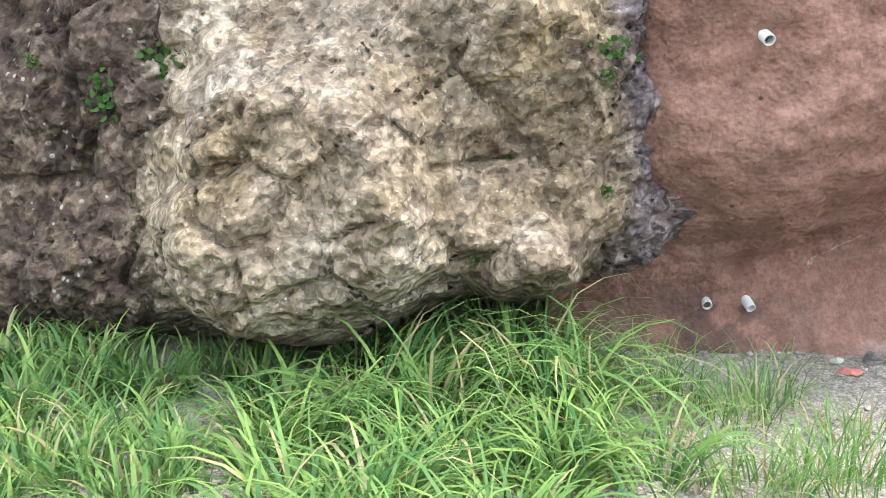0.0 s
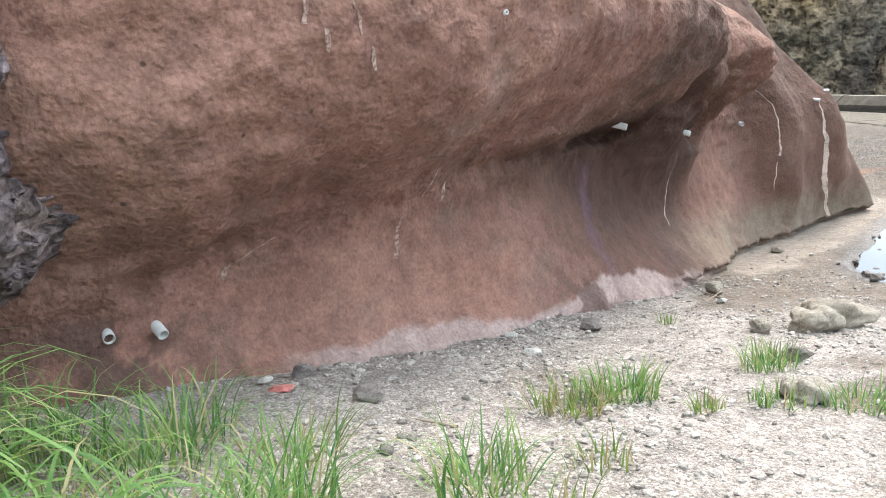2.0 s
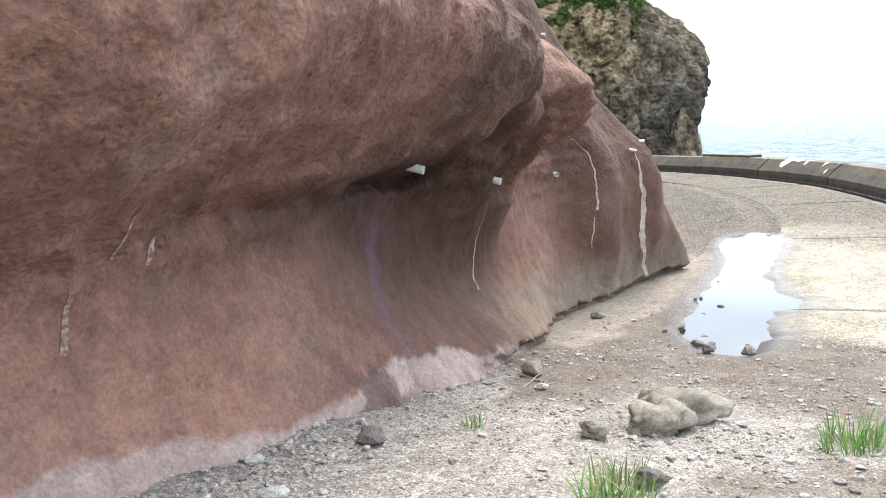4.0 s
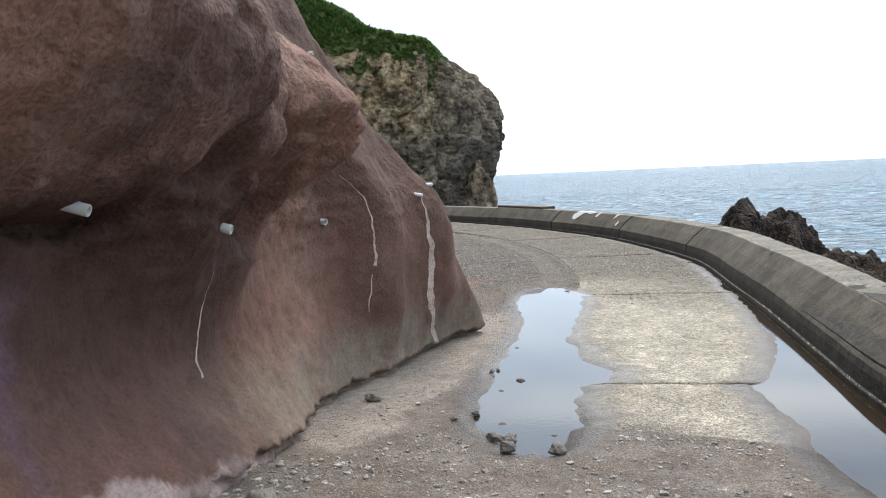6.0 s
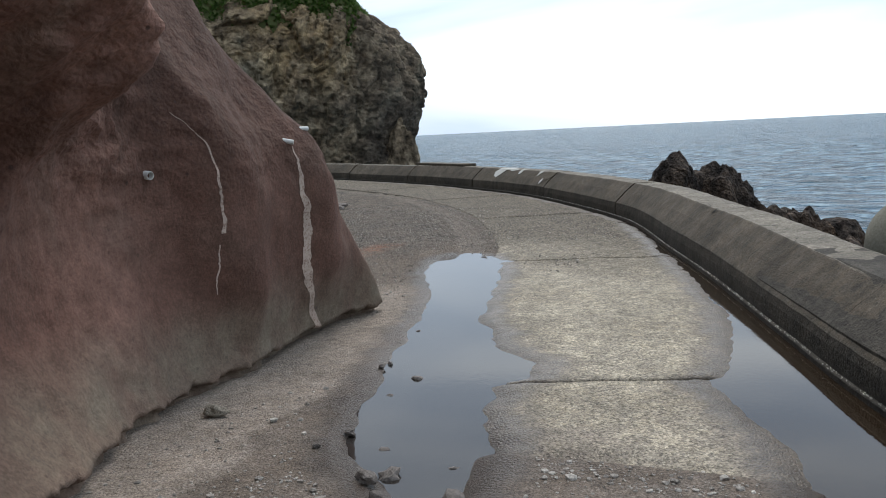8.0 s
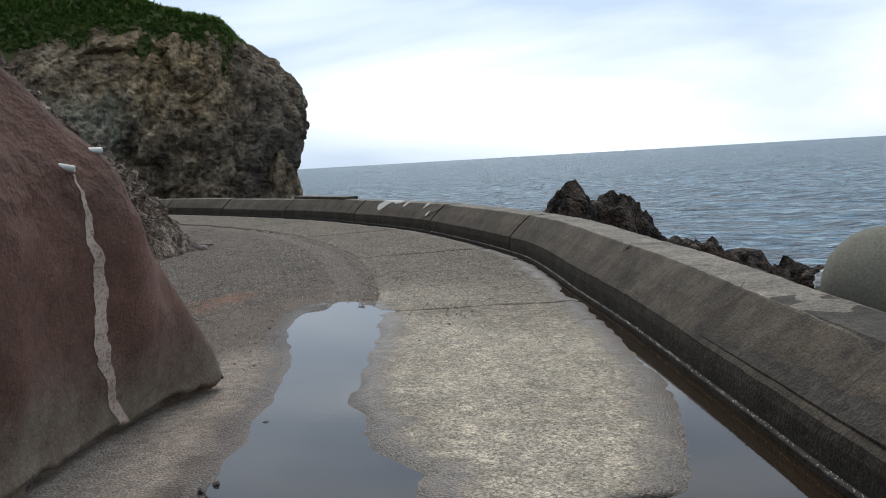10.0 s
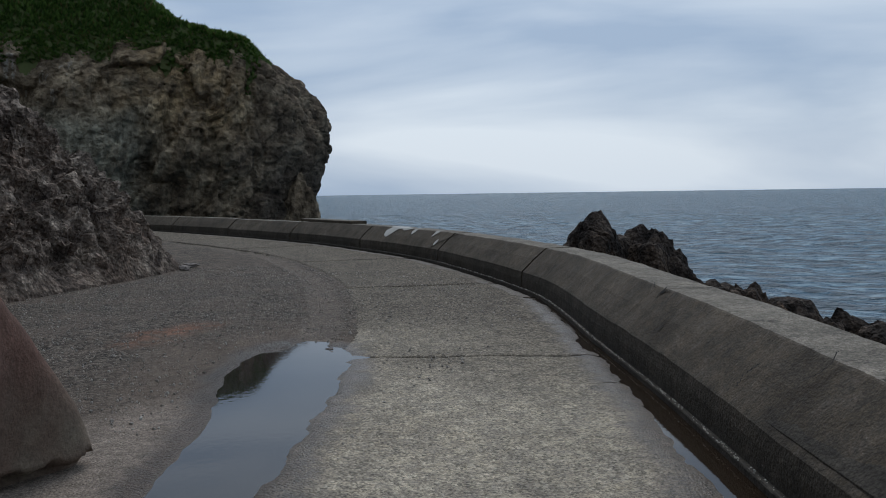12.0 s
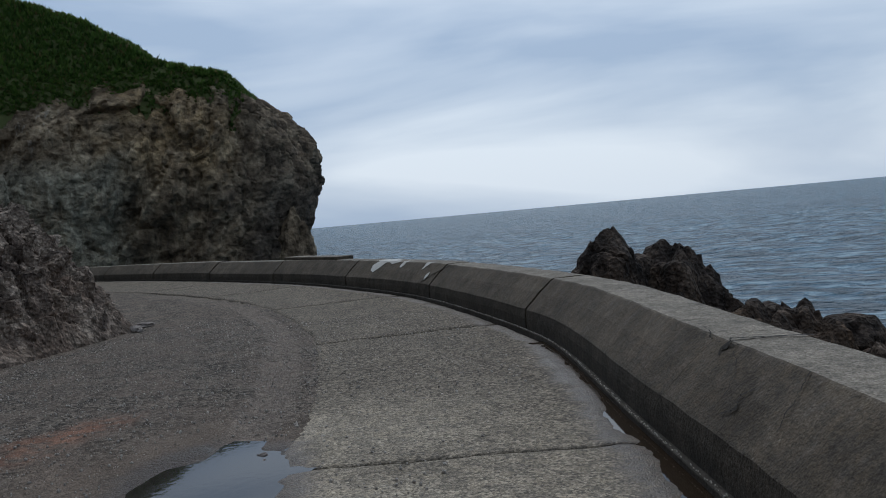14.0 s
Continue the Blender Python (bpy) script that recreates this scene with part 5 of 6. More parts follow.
# ---- grass ----
def blades(roots, lengths, widths, leans, seed, droop=1.0, steps=6):
    """Arching grass blades as tapered ribbons; one array of vertices and faces."""
    rnd = np.random.RandomState(seed)
    n = len(roots)
    yaw = rnd.uniform(0, 2 * np.pi, n) if leans is None else leans
    el = np.clip(rnd.normal(1.15, 0.25, n), 0.5, 1.55)
    P = np.array(roots, float)
    twist = rnd.uniform(-0.6, 0.6, n)
    rows = []
    seg = lengths / steps
    for k in range(steps + 1):
        f = k / steps
        w = widths * (1 - f ** 1.8) * (0.55 + 0.45 * min(1, f * 5)) + 0.0004
        a = yaw + twist * f
        side = np.stack([-np.sin(a), np.cos(a), np.zeros(n)], 1)
        rows.append(P - side * w[:, None])
        rows.append(P + side * w[:, None])
        d = np.stack([np.cos(a) * np.cos(el), np.sin(a) * np.cos(el), np.sin(el)], 1)
        P = P + d * seg[:, None]
        el = el - droop * (0.18 + 0.5 * f) * (0.6 + 0.9 * rnd.rand(n)) * np.minimum(lengths / 0.55, 1.3) * 0.62
    V = np.stack(rows, 1)
    m = 2 * (steps + 1)
    quad = np.array([[2 * k, 2 * k + 1, 2 * k + 3, 2 * k + 2] for k in range(steps)])
    F = (np.arange(n)[:, None, None] * m + quad[None]).reshape(-1, 4)
    return V.reshape(-1, 3), F


def build_tall_grass():
    rnd = np.random.RandomState(21)
    R, L, W, A = [], [], [], []
    clumps = 0
    while clumps < 165:
        x, y = rnd.uniform(-5.0, -0.35), rnd.uniform(1.5, 4.15)
        if x > -0.75 + 0.25 * (y - 3) and rnd.rand() > 0.25:
            continue
        clumps += 1
        k = rnd.randint(32, 58)
        tall = rnd.uniform(0.5, 0.95) * (0.8 if y < 2.6 else 1.0) * (0.6 if x < -2.1 else 1.0) * (1.22 if -1.7 < x < -0.5 and y > 2.9 else 1.0)
        bend = rnd.uniform(0, 6.28)
        for _ in range(k):
            a, r = rnd.uniform(0, 6.28), 0.13 * math.sqrt(rnd.rand())
            px, py = x + r * math.cos(a), y + r * math.sin(a)
            R.append((px, py, float(slope(np.array(px))) - 0.02))
            L.append(tall * rnd.uniform(0.55, 1.1))
            W.append(rnd.uniform(0.005, 0.013))
            A.append(a + rnd.normal(0, 0.7) if rnd.rand() < 0.75 else bend)
    V, F = blades(R, np.array(L), np.array(W), np.array(A), 5, 1.3, 7)
    return tagged(net("tall_grass", V, F, GRASS), "lush tall green grass arching below the rock", "grass", kind="stuff")


build_tall_grass()


def grass_tuft(x, y, spread, count, tall, seed, mat, label):
    rnd = np.random.RandomState(seed)
    a, r = rnd.uniform(0, 6.28, count), spread * np.sqrt(rnd.rand(count))
    px, py = r * np.cos(a), r * np.sin(a) * 0.8
    pz = np.array([on_ground(x + u, y + v) for u, v in zip(px, py)]) - on_ground(x, y) - 0.01
    V, F = blades(np.stack([px, py, pz], 1), tall * rnd.uniform(0.45, 1.1, count), rnd.uniform(0.0025, 0.0055, count), a + rnd.normal(0, 0.9, count), seed + 1, 1.5)
    ob = net("grass_tuft", V, F, mat)
    ob.location = (x, y, on_ground(x, y))
    return tagged(ob, label, "grass tuft", "grass tufts on the gravel", "stuff")


for i, (x, y, sp, n, tall, lush) in enumerate((
        (-0.28, 3.5, 0.22, 130, 0.55, 1), (0.02, 3.25, 0.2, 110, 0.5, 1), (0.3, 3.55, 0.16, 70, 0.45, 1), (-0.15, 2.5, 0.22, 110, 0.42, 1), (0.18, 2.55, 0.2, 130, 0.42, 1), (0.85, 2.4, 0.2, 120, 0.34, 1),
        (0.85, 2.05, 0.15, 70, 0.2, 0), (2.2, 2.95, 0.2, 170, 0.24, 1), (1.85, 2.95, 0.22, 140, 0.2, 0), (3.37, 2.9, 0.18, 120, 0.2, 1), (3.62, 3.02, 0.14, 60, 0.16, 0), (3.05, 2.2, 0.22, 130, 0.16, 1),
        (2.75, 2.42, 0.18, 90, 0.14, 1), (5.05, 2.5, 0.2, 150, 0.22, 1), (3.55, 1.95, 0.24, 160, 0.2, 1), (2.36, 2.56, 0.1, 40, 0.12, 0), (0.53, 3.1, 0.2, 70, 0.3, 0), (-0.35, 2.95, 0.2, 60, 0.3, 0), (4.1, 4.2, 0.07, 24, 0.12, 1),
        (1.4, 2.35, 0.15, 50, 0.15, 0), (5.0, 2.1, 0.25, 130, 0.18, 1))):
    grass_tuft(x, y, sp, n, tall, 100 + 3 * i, GRASS if lush else TURF, "green grass tuft growing in the gravel" if lush else "sparse half-dry grass tuft in the gravel")


# ---- small plants on the rock face ----
def rock_plant(x, z, size, seed, label):
    p, nrm = on_face(ROCK_TREE, x, z)
    rnd = np.random.RandomState(seed)
    V, F = [], []
    for i in range(46):
        c = rnd.randn(3) * np.array([0.5, 0.25, 0.4]) * size
        c[1] = -abs(c[1]) * 0.8
        r = size * rnd.uniform(0.14, 0.26)
        u = rnd.randn(3)
        u /= np.linalg.norm(u)
        w = np.cross(u, rnd.randn(3))
        w /= np.linalg.norm(w)
        b = len(V)
        nn = np.cross(u, w)
        for a, k, lift in ((0, 1.0, 0.1), (0.9, 0.75, 0), (2.1, 0.8, 0.05), (3.14, 0.5, 0), (4.2, 0.8, 0.05), (5.4, 0.75, 0)):
            V.append(c + r * k * (u * math.cos(a) + w * math.sin(a)) + nn * r * lift)
        V.append(c - nn * r * 0.12)
        F += [(b + j, b + (j + 1) % 6, b + 6) for j in range(6)]
    me_ob = net("rock_plant", V, F, HERB)
    me_ob.location = p
    return tagged(me_ob, label, "plant", "plants on the rock", "stuff")


for i, (x, z, sz) in enumerate(((-2.86, 2.84, 0.13), (-2.56, 2.96, 0.13), (-0.38, 2.80, 0.11), (-0.42, 2.68, 0.06), (-1.1, 1.88, 0.05), (-0.45, 2.12, 0.06), (-0.9, 2.33, 0.045), (-3.3, 3.05, 0.06))):
    rock_plant(x, z, sz, 300 + i, "small green leafy plant rooted in a rock crack")


# ---- broken rock slope past the buttress ----
def build_scree():
    shape = [(11.5, 11.2), (15.5, 12.5), (18.2, 13.1), (20.8, 13.4), (22.4, 13.55), (23.5, 13.75), (24.6, 14.8), (25.6, 16.5), (26.5, 20), (26, 30), (14, 32), (10, 24)]
    X, Y = np.meshgrid(np.arange(11, 27, 0.055), np.arange(11, 26, 0.055))
    d = -signed_away(X, Y, shape)
    wob = 0.3 * fbm(X * 0.8, Y * 0.8, 1, 4)
    d = d + wob * smooth01(0, 1.2, d) * 0.7
    base = np.minimum(np.where(d > 0, 1.25 * np.maximum(d, 0) ** 0.92, -0.25), 9.0)
    gy, gx = np.gradient(base, 0.055)
    length = np.sqrt(gx ** 2 + gy ** 2 + 1)
    _, e1, v1 = blocky(X * 1.4, Y * 1.4, base * 1.4, 5)
    _, e2, v2 = blocky(X * 3.6, Y * 3.6, base * 3.6, 8)
    _, e3, v3 = blocky(X * 8, Y * 8, base * 8, 12)
    out = (0.2 * v1 + 0.13 * v2 + 0.05 * v3 + 0.08 * fbm(X * 2, Y * 2, base * 2, 3) - 0.07 * smooth01(0.12, 0, e2)) * smooth01(0.0, 0.5, d)
    Z = base + out / length
    X, Y = X - out * gx / length, Y - out * gy / length
    ob = net("scree_slope", np.stack([X, Y, Z], -1), lattice_faces(*X.shape), SCREE, False, dict(dark_rock_shade=0 * X, violet=0 * X))
    return tagged(ob, "slope of broken brown rock and rubble", "rock slope", kind="structure")


build_scree()
put_stone("stone", GREY[0], 23.9, 13.9, 0.22, 0.3, "flat dark stone at the toe of the rubble", "stone", squash=0.4)
put_stone("stone", GREY[2], 23.2, 13.55, 0.14, 1.3, "dark stone at the toe of the rubble", "stone")


# ---- headland top: turf and brush ----
def hill_height(x, y, d):
    """The headland's top: a ridge that climbs inland, sloping down to the rock edge."""
    across = -0.42 * (x - 66.0) + 0.907 * (y - 35.0)
    ridge = np.interp(across, [-10, 0, 4.3, 6.9, 9.8, 13.7, 16.2, 30, 60], [11.5, 12.7, 13.6, 14.8, 16.7, 18.4, 19.6, 25, 32])
    edge = np.interp(across, [-10, 1, 4, 6, 9, 12.5, 16, 25], [11.4, 11.9, 12.4, 12.8, 12.9, 12.6, 12.1, 11.8])
    return np.minimum(ridge, edge + 1.35 * (d - 3.0)) - 0.28 * np.maximum(3.6 - d, 0) ** 2 + 0.3 * fbm(x * 0.35, y * 0.35, 1, 4)


def build_headland_top():
    outline = [tuple(p) for p in head_foot[::4]] + [(5, 60), (40, 110), (110, 110)]
    X, Y = np.meshgrid(np.arange(12, 112, 0.4), np.arange(18, 100, 0.4))
    d = -signed_away(X, Y, outline)
    Z = hill_height(X, Y, np.maximum(d, 1.0)) - 1.6 * np.maximum(3.0 - d, 0) ** 2
    idx = lattice_faces(*X.shape)
    F = idx[(d.ravel()[idx] > np.where(X < 58, 2.8, 1.9).ravel()[idx]).all(1)]
    tagged(net("headland_turf", np.stack([X, Y, Z], -1), F, TURFSOIL), "green turf covering the headland", "turf", kind="structure")
    rnd = np.random.RandomState(31)
    px, py = rnd.uniform(28, 92, 270000), rnd.uniform(30, 82, 270000)
    pd = -signed_away(px, py, outline)
    edge = 1.95 + 0.4 * vnoise(px * 0.35, py * 0.35, 2)
    edge = np.where(px < 60, np.maximum(edge, 2.6), edge)
    keep = (pd > edge) & (pd < 42) & (rnd.rand(len(px)) < np.where(pd < 12, 1.0, 0.3))
    px, py, pd = px[keep][:70000], py[keep][:70000], pd[keep][:70000]
    pz = hill_height(px, py, pd) - 1.6 * np.maximum(3.0 - pd, 0) ** 2 - 0.05
    n = len(px)
    V, F = [], []
    tall = rnd.uniform(0.22, 0.6, n) * np.where(pd < 4, 0.6, 1.0)
    P = np.stack([px, py, pz], 1)
    for k in range(4):
        ang, out, w = rnd.uniform(0, 6.28, n), rnd.uniform(0.1, 0.35, n), rnd.uniform(0.05, 0.11, n)
        c, q = np.cos(ang), np.sin(ang)
        h = tall * rnd.uniform(0.5, 1.1, n)
        tip = P + np.stack([c * out, q * out, h], 1)
        mid = P + np.stack([c * out * 0.4, q * out * 0.4, h * 0.6], 1)
        side = np.stack([-q, c, 0.2 + 0 * c], 1) * w[:, None]
        b = len(V) * n * 5
        V.append(np.stack([P - side * 0.4, P + side * 0.4, mid + side, tip, mid - side], 1).reshape(-1, 3))
        F.append(b + np.arange(n)[:, None] * 5 + np.arange(5)[None, :])
    ob = net("hill_brush", np.concatenate(V), np.concatenate(F), BRUSH)
    return tagged(ob, "dense green grass and brush on the headland", "brush", kind="stuff")


build_headland_top()


# ---- shore rocks and the black rock beyond the wall ----
def rock_thing(name, centre, radii, seed, mat, label, detail=5, rough=0.3, group=""):
    bm = bmesh.new()
    bmesh.ops.create_icosphere(bm, subdivisions=detail, radius=1.0)
    co = np.array([v.co[:] for v in bm.verts])
    o = seed * 3.7
    _, e, v = blocky(co[:, 0] * 2 + o, co[:, 1] * 2, co[:, 2] * 2, seed)
    _, e2, v2 = blocky(co[:, 0] * 5 + o, co[:, 1] * 5, co[:, 2] * 5, seed + 3)
    r = 1 + rough * fbm(co[:, 0] * 1.3 + o, co[:, 1] * 1.3, co[:, 2] * 1.3, 4) + 0.25 * rough * v + 0.2 * rough * v2 - 0.07 * smooth01(0.1, 0, e)
    co = co * r[:, None] * np.array(radii)
    for q, c in zip(bm.verts, co):
        q.co = c
    me = bpy.data.meshes.new(name)
    bm.to_mesh(me)
    bm.free()
    me.materials.append(mat)
    ob = new(name, me)
    ob.location = centre
    return tagged(ob, label, "rock", group)


def build_shore():
    crest = curve_at([(23.6, 4.9, 0.1), (24.1, 3.3, -0.3), (24.0, 1.8, -0.68), (23.4, 0.0, -0.85), (21.5, -2.0, -0.95), (18, -4.2, -1.3), (12, -7, -1.5)], 60)
    X, Y = np.meshgrid(np.arange(9, 28, 0.08), np.arange(-10, 6.4, 0.08))
    d, s = beside(X, Y, crest[:, :2])
    seg = np.concatenate([[0], np.cumsum(np.linalg.norm(np.diff(crest[:, :2], axis=0), axis=1))])
    top = np.interp(s, seg, crest[:, 2])
    off, _ = beside(X, Y, LIP)
    _, e1, v1 = blocky(X * 1.1, Y * 1.1, 0.3, 4)
    _, e2, v2 = blocky(X * 3.2, Y * 3.2, 0.9, 6)
    inside = d < 0
    fall = np.where(inside, 0.28, 0.75) * np.abs(d)
    Z = top - fall + (0.2 * v1 + 0.13 * v2 + 0.25 * fbm(X * 0.9, Y * 0.9, 2, 4) - 0.1 * smooth01(0.15, 0, e2)) * smooth01(-0.9, -1.6, off)
    Z = np.where(off > -1.0, -3.4, np.minimum(Z, 0.0 + 0.3 * smooth01(-1.0, -2.4, off)))
    Z = np.maximum(Z, -4.0)
    ob = net("shore_rocks", np.stack([X, Y, Z], -1), lattice_faces(*X.shape), BLACK, False, dict(dark_rock_shade=0 * X, violet=0 * X))
    tagged(ob, "dark jagged shore rocks below the sea wall", "shore rocks", kind="stuff")


build_shore()
rock_thing("sea_rock", (68.2, 33.7, -0.3), (1.1, 1.3, 2.7), 21, HEAD, "yellowish rock stump at the foot of the headland", 4, 0.22)
rock_thing("sea_rock", (23.7, 5.55, -0.75), (1.02, 0.85, 1.66), 3, BLACK, "tall jagged black rock rising beyond the sea wall", 6, 0.17)
rock_thing("sea_rock", (24.0, 4.55, -0.8), (0.8, 0.85, 1.38), 8, BLACK, "lower brown and black jagged rock beside the tall rock", 5, 0.25)
rock_thing("sea_rock", (23.9, 2.3, -0.76), (0.58, 0.5, 0.46), 11, BLACK, "rounded black boulder on the shore rocks", 4, 0.14)
rock_thing("sea_rock", (23.4, 1.0, -0.95), (0.42, 0.36, 0.3), 14, BLACK, "small rounded black boulder on the shore rocks", 4, 0.14)


def build_tetrapod(x, y, z, m):
    thing = new("tetrapod")
    thing.matrix_world = Matrix.Translation((x, y, z)) @ m
    legs = [(0, 0, 1)] + [(0.943 * math.cos(a), 0.943 * math.sin(a), -0.333) for a in (0, 2.094, 4.189)]
    for d in legs:
        bm = bmesh.new()
        prof = [(0.0, 0.64), (0.4, 0.56), (0.9, 0.50), (1.05, 0.475), (1.2, 0.43), (1.32, 0.34), (1.4, 0.2), (1.43, 0.0)]
        q = Vector(d).to_track_quat("Z", "Y").to_matrix()
        rows = [[bm.verts.new(q @ Vector((r * math.cos(a), r * math.sin(a), h))) for a in [2 * math.pi * i / 28 for i in range(28)]] for h, r in prof[:-1]]
        tip = bm.verts.new(q @ Vector((0, 0, prof[-1][0])))
        for a, b in zip(rows[:-1], rows[1:]):
            for i in range(28):
                bm.faces.new((a[i], a[(i + 1) % 28], b[(i + 1) % 28], b[i])).smooth = True
        for i in range(28):
            bm.faces.new((rows[-1][i], rows[-1][(i + 1) % 28], tip)).smooth = True
        part("leg", bm, TETRA, thing)
    return tagged(thing, "mossy grey concrete tetrapod block leaning on the sea wall", "tetrapod", "wave breakers")


# a leg end shows above the wall
_aim = Vector((-0.55, 0.55, 0.62)).normalized()
build_tetrapod(13.35 + 0.95 * 0.55, 1.72 - 0.95 * 0.55, 0.5 - 0.95 * 0.62, _aim.to_track_quat("Z", "Y").to_matrix().to_4x4())


# ---- dark ledge beyond the far wall, driftwood ----
def build_ledge():
    bm = bmesh.new()
    bmesh.ops.create_cube(bm, size=1.0)
    bmesh.ops.scale(bm, vec=(4.2, 0.5, 0.1), verts=bm.verts)
    bmesh.ops.bevel(bm, geom=bm.edges[:], offset=0.015, segments=1, affect="EDGES")
    me = bpy.data.meshes.new("ledge")
    bm.to_mesh(me)
    bm.free()
    me.materials.append(WALL)
    ob = new("concrete_beam", me)
    ob.matrix_world = pose(33.7, 15.2, 0.66, 0, 0, 47)
    return tagged(ob, "dark concrete beam lying on the sea wall", "beam")


build_ledge()


def driftwood(x, y, length, turn, seed):
    rnd = random.Random(seed)
    bm = bmesh.new()
    rows, p, a = [], Vector((-length / 2, 0, 0.012)), 0.0
    for i in range(9):
        f = i / 8
        r = 0.009 * (1 - 0.7 * f)
        a += rnd.uniform(-0.25, 0.25)
        rows.append([bm.verts.new(p + Vector((-math.sin(a) * math.cos(t), math.cos(a) * math.cos(t), math.sin(t))) * r) for t in [6.283 * k / 6 for k in range(6)]])
        p = p + Vector((math.cos(a), math.sin(a), 0.04 * math.sin(3 * f))) * length / 8
    for u, v in zip(rows[:-1], rows[1:]):
        for i in range(6):
            bm.faces.new((u[i], u[(i + 1) % 6], v[(i + 1) % 6], v[i]))
    me = bpy.data.meshes.new("twig")
    bm.to_mesh(me)
    bm.free()
    me.materials.append(WOOD)
    ob = new("twig", me)
    ob.matrix_world = pose(x, y, on_ground(x, y), 0, 0, turn)
    return tagged(ob, "dry bleached twig lying on the gravel", "twig", "twigs on the gravel")


for i, (x, y, ln, tn) in enumerate(((5.35, 4.72, 0.4, 20), (5.3, 4.6, 0.3, -15), (5.5, 4.8, 0.25, 60), (2.6, 2.7, 0.2, 40), (1.2, 3.1, 0.22, 100))):
    driftwood(x, y, ln, tn, 50 + i)


# ---- cracks, chips and shell grit along the sea wall ----


def wall_place(x, off):
    """Plan place off metres outward from the kerb lip, where the lip passes x."""
    i = int(np.argmin(np.abs(LIP[:, 0] - x)))
    t = LIP[min(i + 1, len(LIP) - 1)] - LIP[i - 1]
    t = t / np.linalg.norm(t)
    k = (x - LIP[i, 0])
    p = LIP[i] + t * k / max(t[0], 0.2)
    return p[0] + t[1] * off, p[1] - t[0] * off


def wall_top(off):
    return float(np.interp(off, [0.07, 0.083, 0.10, 0.27, 0.46, 0.475, 0.93], [0.15, 0.262, 0.28, 0.45, 0.605, 0.615, 0.615]))


def wall_crack(points, width):
    pts = curve_at(points, 6 * len(points))
    V, F = [], []
    rnd = random.Random(int(points[0][0] * 100))
    for i, (x, off) in enumerate(pts):
        px, py = wall_place(x + rnd.uniform(-0.012, 0.012), off + rnd.uniform(-0.006, 0.006))
        w = width * rnd.uniform(0.35, 1.3)
        z = wall_top(off) + 0.016
        V += [(px - w, py - 0.3 * w, z), (px + w, py + 0.3 * w, z)]
        if i:
            b = 2 * i - 2
            F.append((b, b + 1, b + 3, b + 2))
    # dark strip laid just proud of the wall stands for a crack's shadow
    ob = net("crack", V, F, CRACK, False)
    ob.parent = bpy.data.objects["seawall"]
    return ob


for pts, w in (
    ([(15.82, 0.93), (15.88, 0.7), (15.95, 0.48), (15.78, 0.46), (15.93, 0.42), (15.9, 0.37)], 0.018),
    ([(16.5, 0.5), (16.3, 0.47), (16.15, 0.43), (16.0, 0.44)], 0.016),
    ([(12.9, 0.5), (12.8, 0.4), (12.86, 0.3)], 0.006),
    ([(15.2, 0.3), (15.27, 0.24), (15.22, 0.2), (15.3, 0.15)], 0.014),
    ([(13.4, 0.28), (13.44, 0.2), (13.4, 0.14)], 0.007),
    ([(17.6, 0.3), (17.4, 0.29), (17.2, 0.3)], 0.004),
    ([(11.6, 0.34), (11.9, 0.33), (12.2, 0.34), (12.5, 0.33)], 0.003),
    ([(14.9, 0.46), (14.8, 0.34), (14.72, 0.2)], 0.005),
    ([(16.05, 0.44), (15.7, 0.4), (15.5, 0.3), (15.42, 0.2)], 0.006),
    ([(18.6, 0.93), (18.5, 0.7), (18.35, 0.5)], 0.006),
    ([(25.9, 0.5), (26.2, 0.35), (26.5, 0.2), (26.7, 0.11)], 0.03),
    ([(27.2, 0.9), (27.1, 0.6), (26.9, 0.42), (26.6, 0.22)], 0.03),
):
    wall_crack(pts, w)


def build_grit():
    """Shell grit caught on the kerb lip and small stones on the asphalt."""
    rnd = np.random.RandomState(77)
    bm = bmesh.new()
    bmesh.ops.create_icosphere(bm, subdivisions=1, radius=1.0)
    base = np.array([v.co[:] for v in bm.verts])
    faces = np.array([[v.index for v in f.verts] for f in bm.faces])
    bm.free()
    V, F, c = [], [], 0
    for _ in range(700):
        x = rnd.uniform(9.5, 26)
        px, py = wall_place(x, rnd.uniform(-0.006, 0.02))
        r = rnd.uniform(0.003, 0.008)
        V.append(base * r * rnd.uniform(0.5, 1.0, 3) + (px, py, 0.042))
        F.append(faces + c)
        c += len(base)
    ob = tagged(net("shell_grit", np.concatenate(V), np.concatenate(F), SHELL, False), "white shell grit along the kerb lip", "grit", kind="stuff")
    V, F, c = [], [], 0
    n = 16000
    xs, ys = rnd.uniform(9.5, 24, n), rnd.uniform(5.5, 13.2, n)
    side = beside(xs, ys, SLAB_LEFT)[0]
    keep = (side > -2.2) & (hollow(xs, ys)[1] < 0.2) & ((ys > 6.9) | (xs > 12.6) | (side < 0.2)) & ((rnd.rand(n) < 0.8) | (side > 0.3))
    for x, y, lane in zip(xs[keep], ys[keep], side[keep]):
        r = 0.005 + 0.014 * rnd.rand() ** 3
        V.append(base * r * rnd.uniform(0.5, 1.0, 3) + (x, y, on_ground(x, y) + 0.35 * r + (0.055 if lane < 0.06 else 0)))
        F.append(faces + c)
        c += len(base)
    tagged(net("road_grit", np.concatenate(V), np.concatenate(F), PEBBLES, False), "scattered grit and small stones on the asphalt", "grit", kind="stuff")


build_grit()


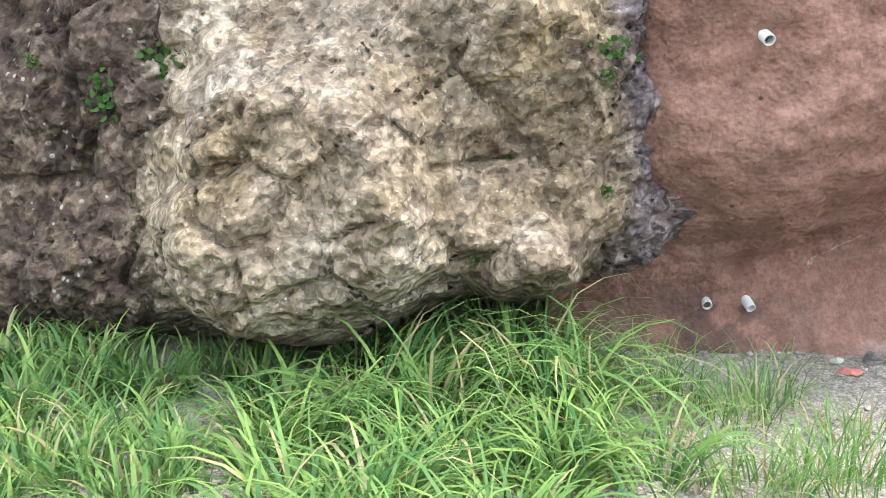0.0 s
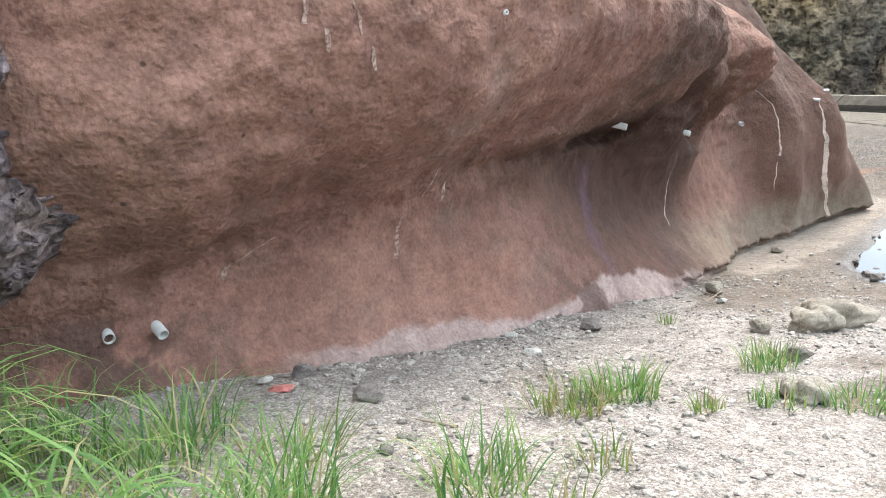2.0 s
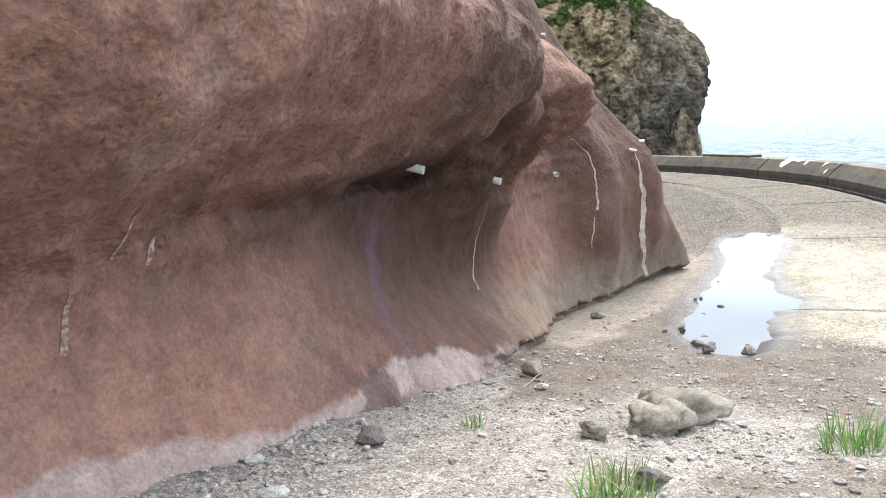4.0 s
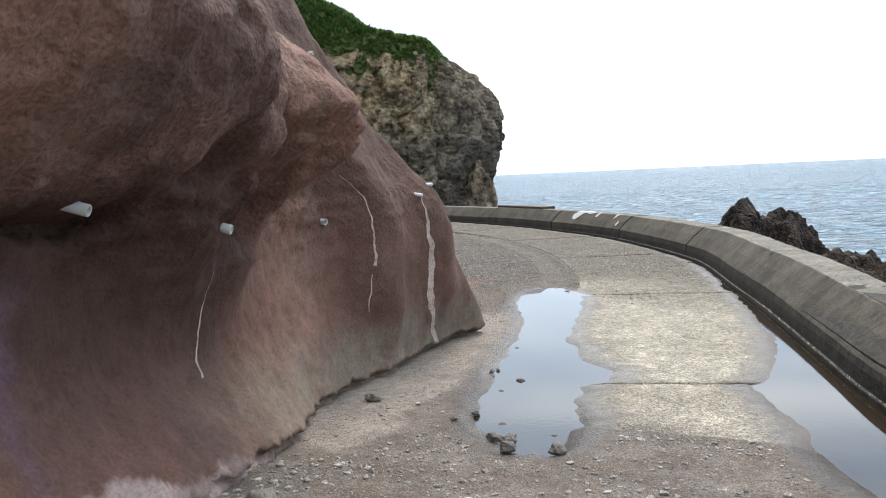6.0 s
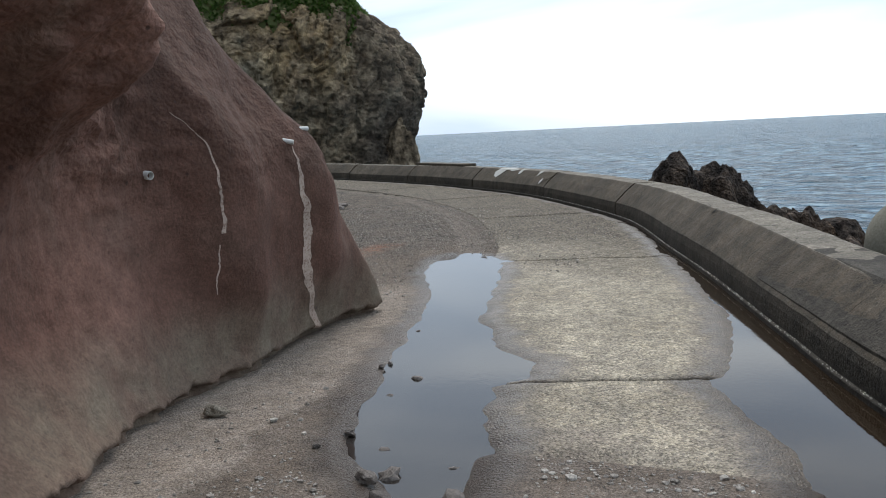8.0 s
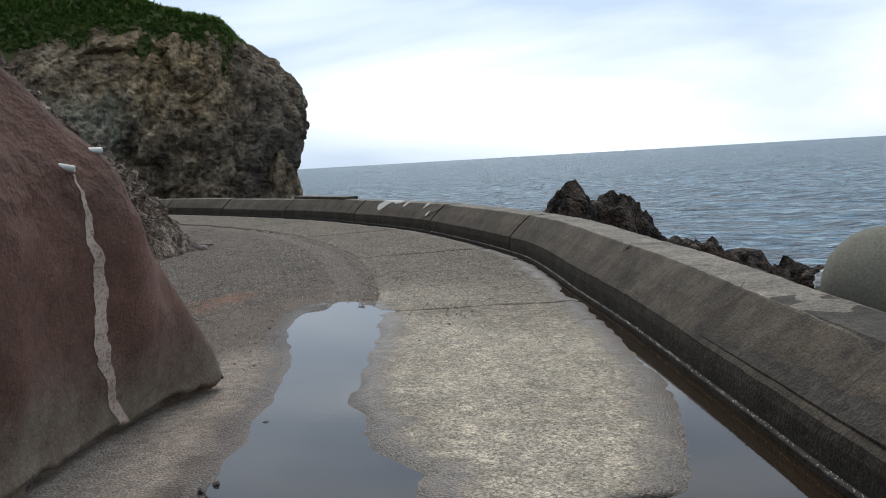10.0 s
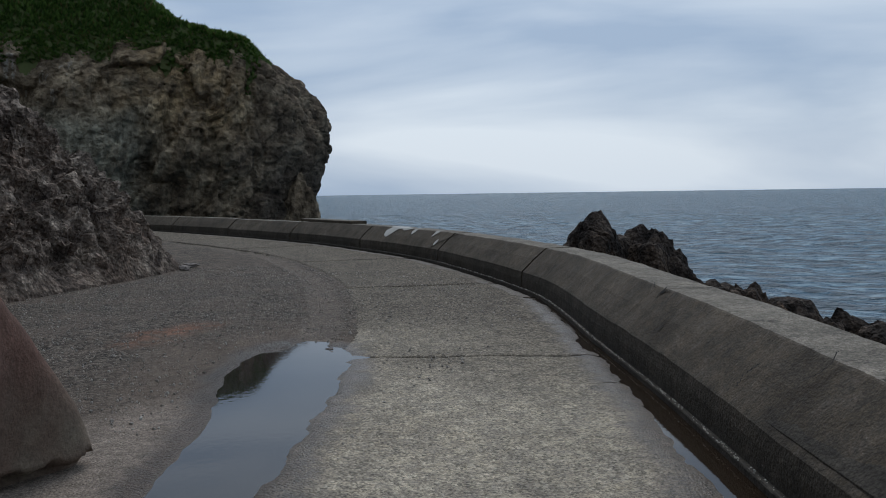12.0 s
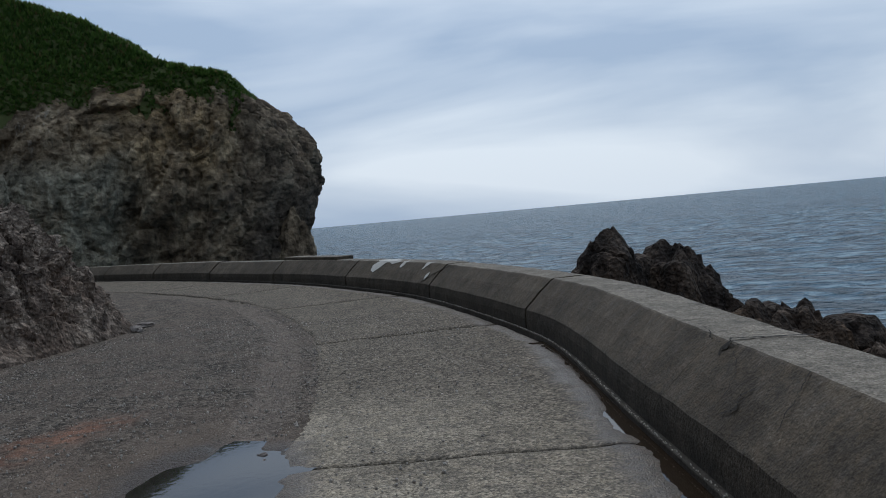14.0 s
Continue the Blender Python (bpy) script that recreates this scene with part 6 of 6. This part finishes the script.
def wall_spall(x, off, size, seed, mat, name="spall"):
    """A broken hollow in the wall's face, as a shallow jagged patch."""
    rnd = random.Random(seed)
    bm = bmesh.new()
    ring = []
    for k in range(11):
        a = 6.283 * k / 11
        o = off + size[1] * math.sin(a) * rnd.uniform(0.5, 1.2)
        px, py = wall_place(x + size[0] * math.cos(a) * rnd.uniform(0.6, 1.2), o)
        ring.append(bm.verts.new((px, py, wall_top(min(max(o, 0.08), 0.93)) + 0.014)))
    ridge = 0.47 if abs(off - 0.47) < 0.15 else off
    px, py = wall_place(x, ridge)
    mid = bm.verts.new((px, py, wall_top(ridge) + 0.022))
    for k in range(11):
        bm.faces.new((ring[k], ring[(k + 1) % 11], mid))
    return part(name, bm, mat, bpy.data.objects["seawall"])


# dark patch laid on the face as the shadow in a chipped hole
wall_spall(15.92, 0.42, (0.045, 0.02), 200, CRACK)
for i, (x, off, w, h) in enumerate(((29.25, 0.56, 0.4, 0.34), (28.7, 0.5, 0.3, 0.1), (28.15, 0.48, 0.1, 0.16), (27.05, 0.47, 0.09, 0.16), (26.6, 0.2, 0.06, 0.08))):
    wall_spall(x, off, (w, h), 230 + i, SLABWHITE, "broken_patch")


# ---- crumpled white net on a rock beside the tetrapod ----
put_stone("shore_boulder", stone_mesh("shore_boulder_shape", 91, BLACK, 3, 0.9, 0.2), 14.55, 1.75, 0.75, 0.4, "dark shore boulder against the outside of the wall", "boulder", z=-0.75, sink=0.0)


def build_bag(x, y, z):
    bm = bmesh.new()
    bmesh.ops.create_icosphere(bm, subdivisions=4, radius=0.13)
    for v in bm.verts:
        d = v.co.normalized()
        f = 1 + 0.45 * float(ridged(d.x * 2.5 + 3, d.y * 2.5, d.z * 2.5, 3)) * 0.5
        v.co = Vector((d.x * 0.1 * f, d.y * 0.16 * f, d.z * 0.13 * f))
    me = bpy.data.meshes.new("bag")
    bm.to_mesh(me)
    bm.free()
    me.materials.append(PLASTIC)
    ob = new("plastic_bag", me)
    ob.location = (x, y, z)
    return tagged(ob, "crumpled white plastic bag caught on the rock", "litter")


build_bag(14.35, 1.95, 0.42)
